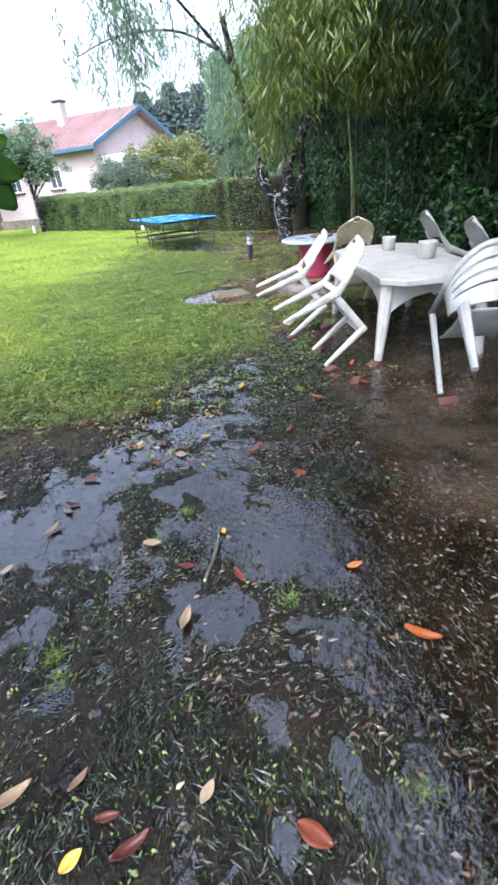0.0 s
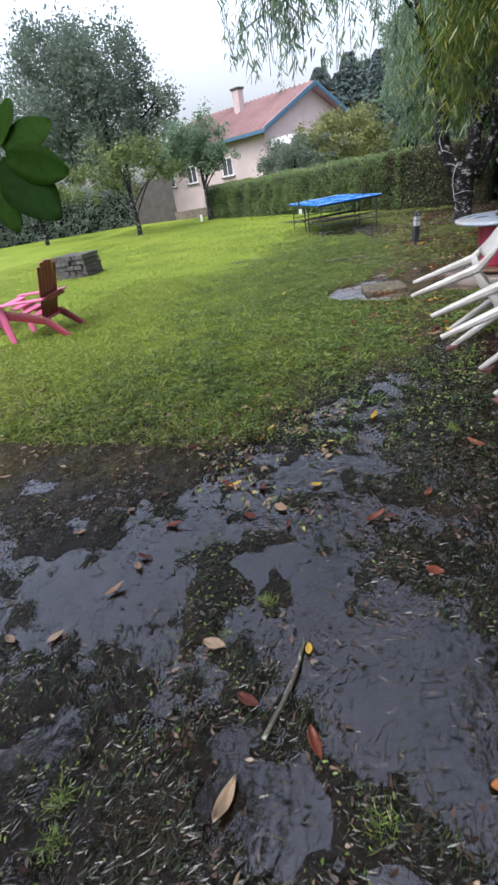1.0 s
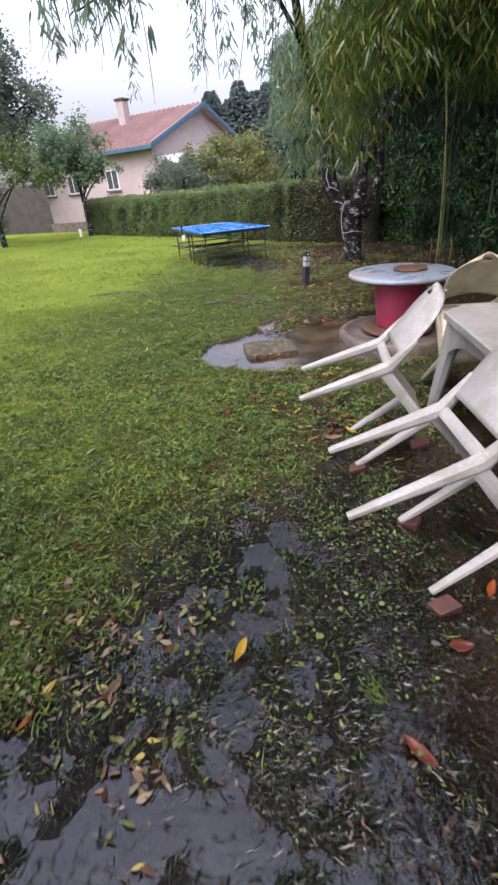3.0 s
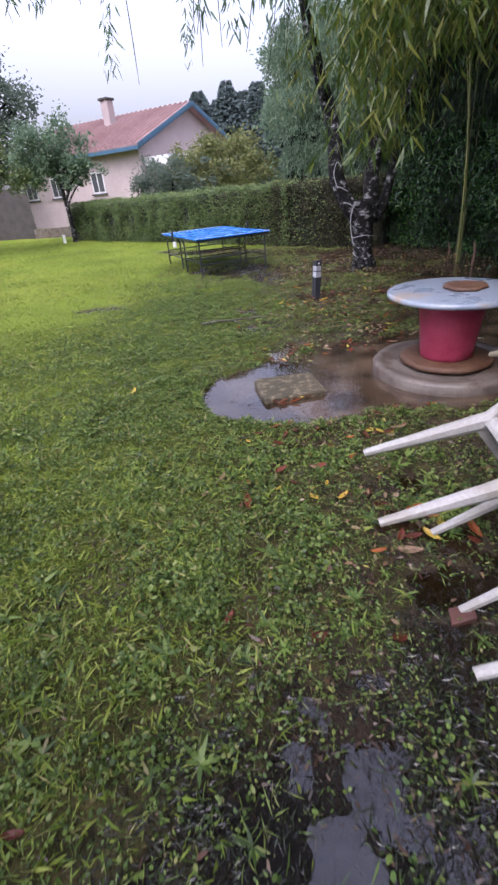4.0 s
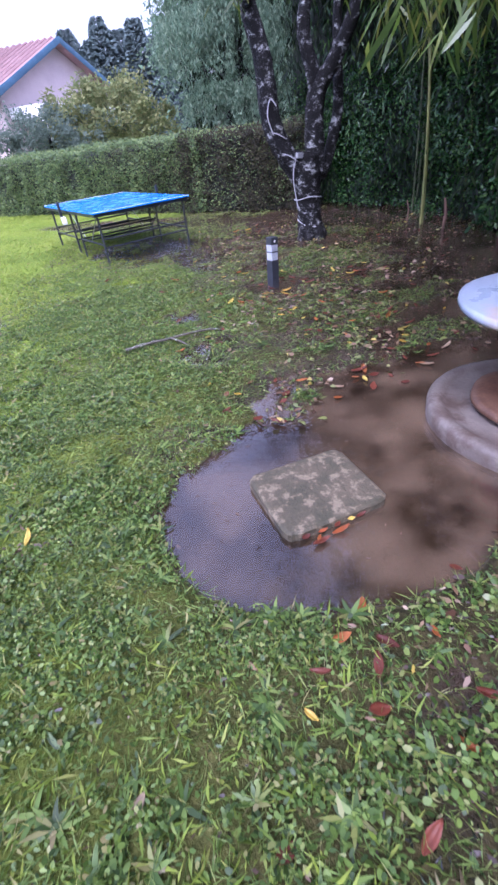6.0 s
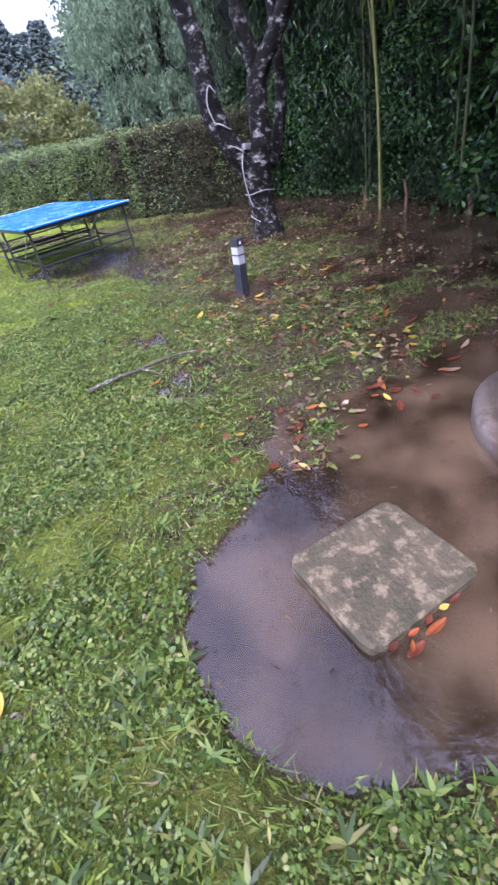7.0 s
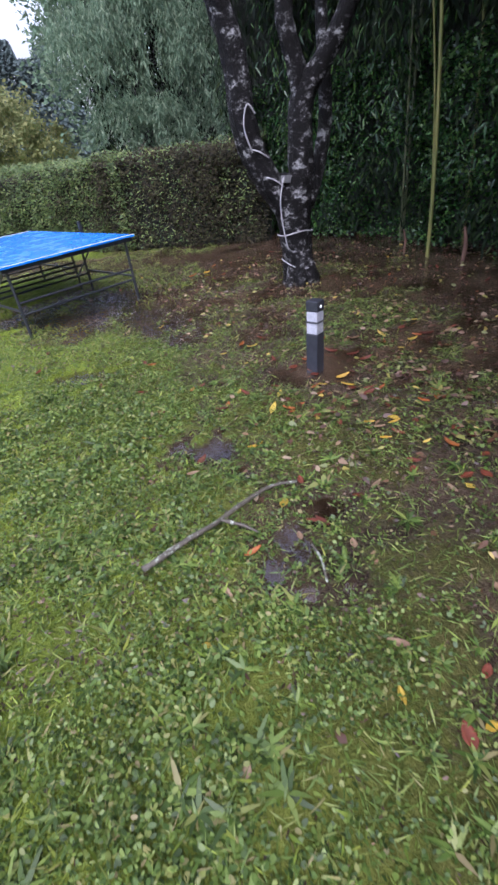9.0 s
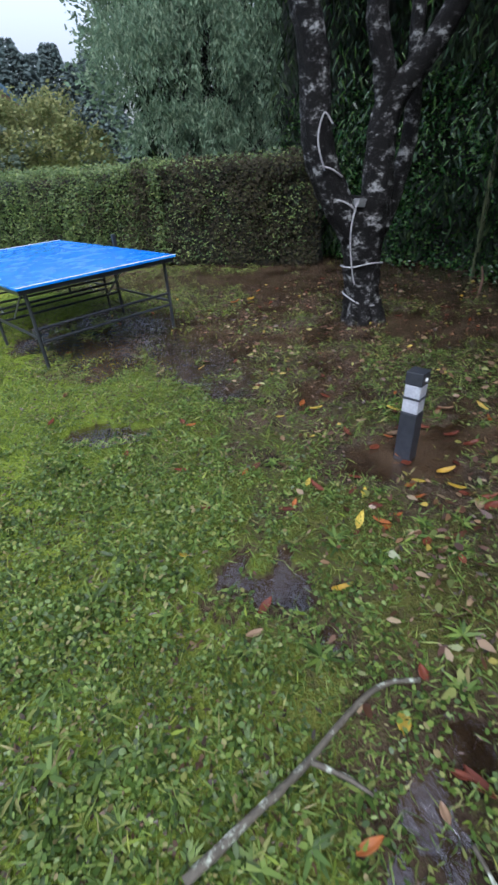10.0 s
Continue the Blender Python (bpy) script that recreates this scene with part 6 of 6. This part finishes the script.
# leaves, pool edge
for x, y, col, k, s, turn in (
    (-0.34, 6.02, 'yellow', 0, 0.6, -50), (0.33, 6.05, 'orange', 1, 0.8, 0), (-0.03, 6.2, 'red', 0, 1, -50), (-0.06, 6.37, 'orange', 1, 0.9, 60), (0.71, 6.46, 'red', 1, 1, 70),
    (-0.11, 6.7, 'red', 0, 1, 20), (-0.01, 6.74, 'orange', 0, 1, 10), (-1.4, 7.0, 'yellow', 2, 0.9, 90), (-0.09, 7.68, 'red', 2, 1, -30), (-0.21, 7.76, 'red', 1, 1, 20),
    (-0.53, 7.77, 'tan', 1, 0.6, 0), (-0.39, 7.85, 'red', 0, 0.9, 40), (0.33, 7.85, 'orange', 1, 0.8, 0), (0.12, 8.04, 'yellow', 1, 0.55, 0), (0.66, 8.07, 'red', 1, 1, 0),
    (0.53, 8.08, 'orange', 1, 0.8, 10), (-0.29, 8.11, 'yellow', 1, 0.7, 0),
):
    fallen(x, y, col, k, s, turn)
# leaves, lawn by the pool
for x, y, col, k, s, turn in (
    (-0.98, 8.27, 'tan', 1, 0.7, 50), (1.07, 8.51, 'yellow', 0, 0.9, -10), (0.69, 8.64, 'yellow', 1, 0.8, -20), (-0.97, 8.69, 'yellow', 1, 0.55, -30), (-0.26, 8.88, 'tan', 1, 0.8, 70),
    (0.44, 8.99, 'red', 1, 1, 0), (-0.44, 9.03, 'tan', 1, 0.7, 80), (0.84, 9.04, 'orange', 0, 0.8, 0), (1.26, 9.13, 'red', 1, 1, 0), (0.26, 9.15, 'red', 1, 1, 60),
    (0.05, 9.16, 'tan', 0, 0.9, 20), (0.48, 9.32, 'yellow', 0, 0.6, -10), (0.7, 9.35, 'red', 1, 0.9, 0), (0.3, 9.44, 'yellow', 0, 0.8, -20), (0.33, 9.56, 'tan', 0, 1.1, -50),
    (0.32, 9.63, 'yellow', 0, 0.8, -20), (-0.75, 9.7, 'tan', 0, 0.9, 10),
):
    fallen(x, y, col, k, s, turn)
# leaves, lawn by the bollard
for x, y, col, k, s, turn in (
    (1.5, 9.71, 'yellow', 1, 0.6, 0), (-0.67, 9.81, 'red', 0, 1, 30), (0.1, 9.85, 'red', 1, 0.9, 30), (0.07, 9.91, 'tan', 0, 1, 10), (0.53, 9.94, 'red', 1, 1.2, 0),
    (0.0, 10.01, 'orange', 1, 0.8, 0), (0.57, 10.01, 'red', 0, 1.1, -20), (0.02, 10.14, 'red', 1, 1, -40), (-0.93, 10.15, 'yellow', 1, 0.6, -20), (0.54, 10.28, 'yellow', 2, 1, -15),
    (-0.02, 10.29, 'red', 1, 0.8, 20), (-0.33, 10.33, 'orange', 0, 0.7, 50), (0.39, 10.43, 'red', 1, 1, 0), (-1.43, 10.85, 'orange', 1, 0.6, 80), (1.64, 10.9, 'yellow', 0, 0.8, 0),
    (-0.07, 11.21, 'yellow', 0, 0.7, 0), (0.57, 12.44, 'red', 1, 1, 0),
):
    fallen(x, y, col, k, s, turn)
# leaves washed against the cover slab
for x, y, col, k, s, turn in (
    (-0.17, 6.735, 'red', 1, 0.6, 20), (-0.09, 6.75, 'orange', 0, 0.55, 10), (-0.02, 6.77, 'red', 1, 0.55, 40), (0.05, 6.79, 'yellow', 1, 0.5, 0), (0.10, 6.80, 'red', 0, 0.65, 15), (-0.12, 6.71, 'orange', 2, 0.45, 60),
):
    fallen(x, y, col, k, s, turn, 0.022)
# leaves, under the tree
for x, y, col, k, s, turn in (
    (0.11, 13.08, 'tan', 1, 1, 0), (-0.13, 13.25, 'tan', 1, 0.7, 0),
):
    fallen(x, y, col, k, s, turn)
for i in range(260):
    if i < 120:
        x, y = rng_.gauss(0.75, 0.55), rng_.uniform(7.9, 11.0)
    elif i < 155:
        x, y = rng_.gauss(0.45, 0.35), rng_.uniform(5.0, 6.6)
    elif i < 175:
        x, y = rng_.uniform(-1.6, 0.6), rng_.uniform(1.0, 4.0)
    else:
        x, y = rng_.uniform(-1.6, 3.2), rng_.uniform(10.0, 15.0)
    if abs(x + 0.06) < 0.3 and abs(y - 7.05) < 0.3:
        continue
    fallen(x, y, rng_.choice(("orange", "red", "red", "tan", "yellow", "red")), rng_.randrange(3), rng_.uniform(0.65, 1.15), rng_.uniform(0, 360), 0.010)

# ---- ground cover ----
rng = np.random.default_rng(7)


def lay(x, y, lift=0.0):
    return np.stack([x, y, np.maximum(height(x, y), -0.004) + lift], 1)


def patchy(x, y):
    return 0.16 + 0.84 * step(0.36, 0.58, vnoise(x, y, 0.40, 15) * 0.40 + vnoise(x, y, 0.13, 16) * 0.35 + vnoise(x, y, 0.055, 17) * 0.25)


def cushion(x, y):
    """How high the leaves stand: low cushions a hand wide."""
    return 0.050 * step(0.35, 0.8, vnoise(x, y, 0.13, 16) * 0.5 + vnoise(x, y, 0.055, 17) * 0.5)


# clover and weed leaves near the path
x, y = scatter(1000000, -4.2, 1.8, 3.0, 13.0, lambda a, b: (0.05 + 0.10 * step(3.4, 4.4, b) + 0.85 * dryness(a, b) ** 1.3) * patchy(a, b) * (0.35 + 0.65 * step(12.5, 8.0, b)) * step(-3.2, -0.7, a - 0.08 * (b - 6) + 0.9 * step(5.4, 7.0, b)) * (1 - 0.6 * step(-0.7, 0.3, a) * step(7.6, 8.2, b) * step(12.8, 11.8, b)) * (height(a, b) > -0.004), rng)
n = len(x)
P = lay(x, y, 0.003) + np.stack([np.zeros(n), np.zeros(n), rng.uniform(0.1, 1, n) * cushion(x, y)], 1)
L = rng.uniform(0.009, 0.024, n) * (0.6 + 0.7 * vnoise(x, y, 0.3, 31))
blades("clover", P, random_dirs(rng, n, 0.35, 0.7), random_dirs(rng, n, 1.0, 0.8), L, L * rng.uniform(0.4, 0.8, n), ROUND, M["l_clover"], droop=0.3, label="low clover and weed leaves covering the lawn", category="clover", kind="stuff")
# rosettes of longer leaves
x, y = scatter(1500, -2.2, 1.2, 3.6, 11.5, lambda a, b: dryness(a, b), rng)
n0 = len(x)
k = np.repeat(np.arange(n0), 11)
n = len(k)
size = np.repeat(rng.uniform(0.03, 0.08, n0), 11)
ang = rng.uniform(0, 6.283, n)
A = np.stack([np.cos(ang), np.sin(ang), rng.uniform(0.15, 0.9, n)], 1)
P = lay(x, y, 0.006)[k]
blades("weed_rosettes", P, A, np.tile([[0.0, 0.0, 1.0]], (n, 1)) + 0.2 * rng.normal(0, 1, (n, 3)), size * rng.uniform(0.6, 1.2, n), size * 0.22, LANCE, M["l_clover"], droop=0.35, label="small leafy weed rosettes in the lawn", category="weed", kind="stuff")
# grass blades over the lawn
x, y = scatter(460000, -3.2, 3.0, 3.0, 17.0, lambda a, b: (0.12 + 0.12 * step(8, 9, b) + 0.76 * dryness(a, b) ** 0.8) * (0.45 + 0.55 * vnoise(a, b, 0.5, 18)) * 0.6 * step(-3.2, -0.8, a) * (height(a, b) > -0.006), rng)
n = len(x)
A = random_dirs(rng, n, 0.6, 0.6)
L = rng.uniform(0.03, 0.085, n)
P1 = lay(x, y)
W1 = rng.uniform(0.002, 0.005, n) * (1 + 0.12 * np.maximum(0, y - 5))
x2, y2 = scatter(400000, -13.0, 1.6, 3.2, 24.0, lambda a, b: dryness(a, b) * (0.25 + 0.75 * vnoise(a, b, 0.8, 19)) * step(1.4, -1.6, a - 0.10 * (b - 8)) * (1 - 0.88 * step(-2.9, -1.5, a) * step(5.4, 7.0, b) * step(14.0, 12.0, b)) * (0.4 + 0.6 * step(20, 6, b)), rng)
n2 = len(x2)
A2 = random_dirs(rng, n2, 0.8, 0.5)
L2 = rng.uniform(0.04, 0.085, n2)
x3, y3 = scatter(300000, -5.2, 0.2, 3.0, 9.5, lambda a, b: dryness(a, b) * step(0.2, -1.6, a - 0.06 * (b - 6)) * (0.35 + 0.65 * vnoise(a, b, 0.35, 20)) * (1 - 0.9 * step(-2.9, -1.5, a) * step(5.0, 6.6, b)), rng)
n3_ = len(x3)
blades("short_lawn_grass", lay(x3, y3), random_dirs(rng, n3_, 0.7, 0.6), random_dirs(rng, n3_, 1.0, 0.5), rng.uniform(0.025, 0.06, n3_), rng.uniform(0.004, 0.009, n3_), DIAMOND, M["l_grass"], droop=0.3, label="close-cropped bright green lawn grass", category="grass", kind="stuff")
blades("lawn_grass", lay(x2, y2), A2, random_dirs(rng, n2, 1.0, 0.5), L2, rng.uniform(0.006, 0.013, n2), DIAMOND, M["l_grass"], droop=0.25, label="bright green lawn grass blades", category="grass", kind="stuff")
blades("grass", P1, A, random_dirs(rng, n, 1.0, 0.5), L, W1, DIAMOND, M["l_short"], droop=0.3, label="short soaked grass blades among clover", category="grass", kind="stuff")
# flattened wet grass in the flooded stretch
x, y = scatter(760000, -3.0, 2.4, 0.3, 6.0, lambda a, b: (1 - 0.8 * step(4.2, 5.0, b)) * (1 - dryness(a, b)) * (0.25 + 0.75 * step(0.3, 0.6, vnoise(a, b, 0.4, 21))) * np.maximum(step(-0.016, 0.0, height(a, b)), 0.40) * (1 - 0.45 * open_water(a, b)) * (0.6 + 0.4 * step(-0.9, 0.3, a - 0.25 * (2.5 - b))), rng)
n = len(x)
flow = 0.9 + 3.0 * (vnoise(x, y, 0.5, 22) - 0.5) + rng.normal(0, 0.7, n)
A = np.stack([np.cos(flow), np.sin(flow), rng.uniform(-0.05, 0.6, n)], 1)
blades("flattened_grass", lay(x, y, 0.001), A, random_dirs(rng, n, 1.5, 0.6), rng.uniform(0.012, 0.06, n) * rng.uniform(0.5, 1.0, n), rng.uniform(0.002, 0.0052, n), DIAMOND, M["l_wet"], droop=0.3, label="flattened dark wet grass in the flooded ground", category="grass", kind="stuff")
x, y = scatter(40000, -3.0, 2.8, 0.3, 6.8, lambda a, b: (1 - dryness(a, b)) * step(-0.02, 0.0, height(a, b)) * (0.12 + 0.88 * (vnoise(a, b, 0.3, 25) > 0.58)) * (1 - open_water(a, b)), rng)
n = len(x)
L = rng.uniform(0.008, 0.02, n)
blades("drowned_clover", lay(x, y, 0.003), random_dirs(rng, n, 0.25, 0.5), random_dirs(rng, n, 1.2, 0.7), L, L * 0.45, LANCE, M["l_clover"], droop=0.3, label="clover leaves poking out of the shallow water", category="clover", kind="stuff")
# last year's leaves strewn between the pool, the bollard and the thicket
x, y = scatter(26000, -1.3, 3.9, 7.6, 15.0, lambda a, b: np.maximum(step(-0.9, 0.1, a - 0.06 * (b - 8)) * step(15.5, 13.5, b), 0.8 * step(2.9, 3.4, a)) * (0.10 + 0.9 * step(0.42, 0.62, vnoise(a, b, 0.45, 51) * 0.6 + vnoise(a, b, 0.16, 52) * 0.4)) * (1 - 0.93 * np.clip(pools(a, b, 0 * a), 0, 1)) * 0.42, rng)
n = len(x)
L = rng.uniform(0.025, 0.068, n)
blades("strewn_leaves", lay(x, y, 0.014) + np.stack([0 * x, 0 * x, 0.5 * cushion(x, y)], 1), random_dirs(rng, n, 0.12, 0.35), random_dirs(rng, n, 1.3, 0.6), L, L * rng.uniform(0.3, 0.6, n), LANCE, M["strewn"], droop=0.25, label="tan, brown and olive leaves strewn over wet earth", category="leaf litter", kind="stuff")
x, y = scatter(5200, -1.0, 1.3, 4.4, 6.7, lambda a, b: step(-0.8, 0.4, a) * (0.1 + 0.9 * step(0.45, 0.62, vnoise(a, b, 0.35, 53))) * (height(a, b) > 0.0) * 0.35, rng)
n = len(x)
L = rng.uniform(0.02, 0.055, n)
blades("strewn_leaves", lay(x, y, 0.014), random_dirs(rng, n, 0.12, 0.35), random_dirs(rng, n, 1.3, 0.6), L, L * rng.uniform(0.25, 0.5, n), LANCE, M["strewn"], droop=0.25, label="tan, brown and olive leaves strewn over wet lawn", category="leaf litter", kind="stuff")
x, y = scatter(9000, -3.6, -0.2, 2.3, 4.0, lambda a, b: step(2.3, 2.8, b + 0.2 * a + 0.2) * step(4.0, 3.3, b) * (0.15 + 0.85 * step(0.42, 0.62, vnoise(a, b, 0.3, 54))) * 0.5, rng)
n = len(x)
L = rng.uniform(0.02, 0.055, n)
blades("strewn_leaves", lay(x, y, 0.012), random_dirs(rng, n, 0.12, 0.35), random_dirs(rng, n, 1.3, 0.6), L, L * rng.uniform(0.25, 0.5, n), LANCE, M["strewn"], droop=0.25, label="brown leaves strewn over the muddy lawn edge", category="leaf litter", kind="stuff")
# tufts of green grass standing out of the flooded stretch
rng_ = random.Random(9)
for tx, ty in ((-0.77, 0.98), (0.39, 0.55), (0.73, 0.92), (-0.36, 1.87), (-0.51, 1.68), (0.10, 1.22), (-0.81, 1.08), (-0.48, 2.46), (0.77, 2.68), (0.56, 2.89), (-0.75, 2.2), (0.45, 3.3)):
    m = 90
    ang = rng.uniform(0, 6.283, m)
    off = rng.normal(0, 0.022, (m, 2))
    P = np.stack([tx + off[:, 0], ty + off[:, 1], np.full(m, float(height(tx, ty)) - 0.004)], 1)
    A = np.stack([np.cos(ang), np.sin(ang), rng.uniform(0.5, 2.2, m)], 1)
    blades("grass_tuft", P, A, random_dirs(rng, m, 1.0, 0.4), rng.uniform(0.02, 0.05, m), rng.uniform(0.0018, 0.0035, m), DIAMOND, M["l_short"], droop=0.4, label="small green grass tuft standing in the flooded mud", category="grass tuft", group="grass tufts")
# small rotting leaves and crumbs
x, y = scatter(290000, -2.8, 3.2, 0.3, 15.5, lambda a, b: (1 - 0.9 * np.clip(pools(a, b, 0 * a), 0, 1)) * (0.14 + 0.90 * (vnoise(a, b, 0.5, 27) > 0.5)) * (1 - 0.25 * dryness(a, b)) * (0.5 + 0.25 * step(7.5, 9.0, b)) * (1 - 0.85 * open_water(a, b)), rng)
n = len(x)
L = rng.uniform(0.006, 0.036, n)
blades("leaf_litter", lay(x, y, 0.004), random_dirs(rng, n, 0.15, 0.5), random_dirs(rng, n, 1.0, 0.8), L, L * rng.uniform(0.2, 0.5, n), LANCE, M["litter"], droop=0.3, label="small brown rotting leaves strewn over the wet ground", category="leaf litter", kind="stuff")
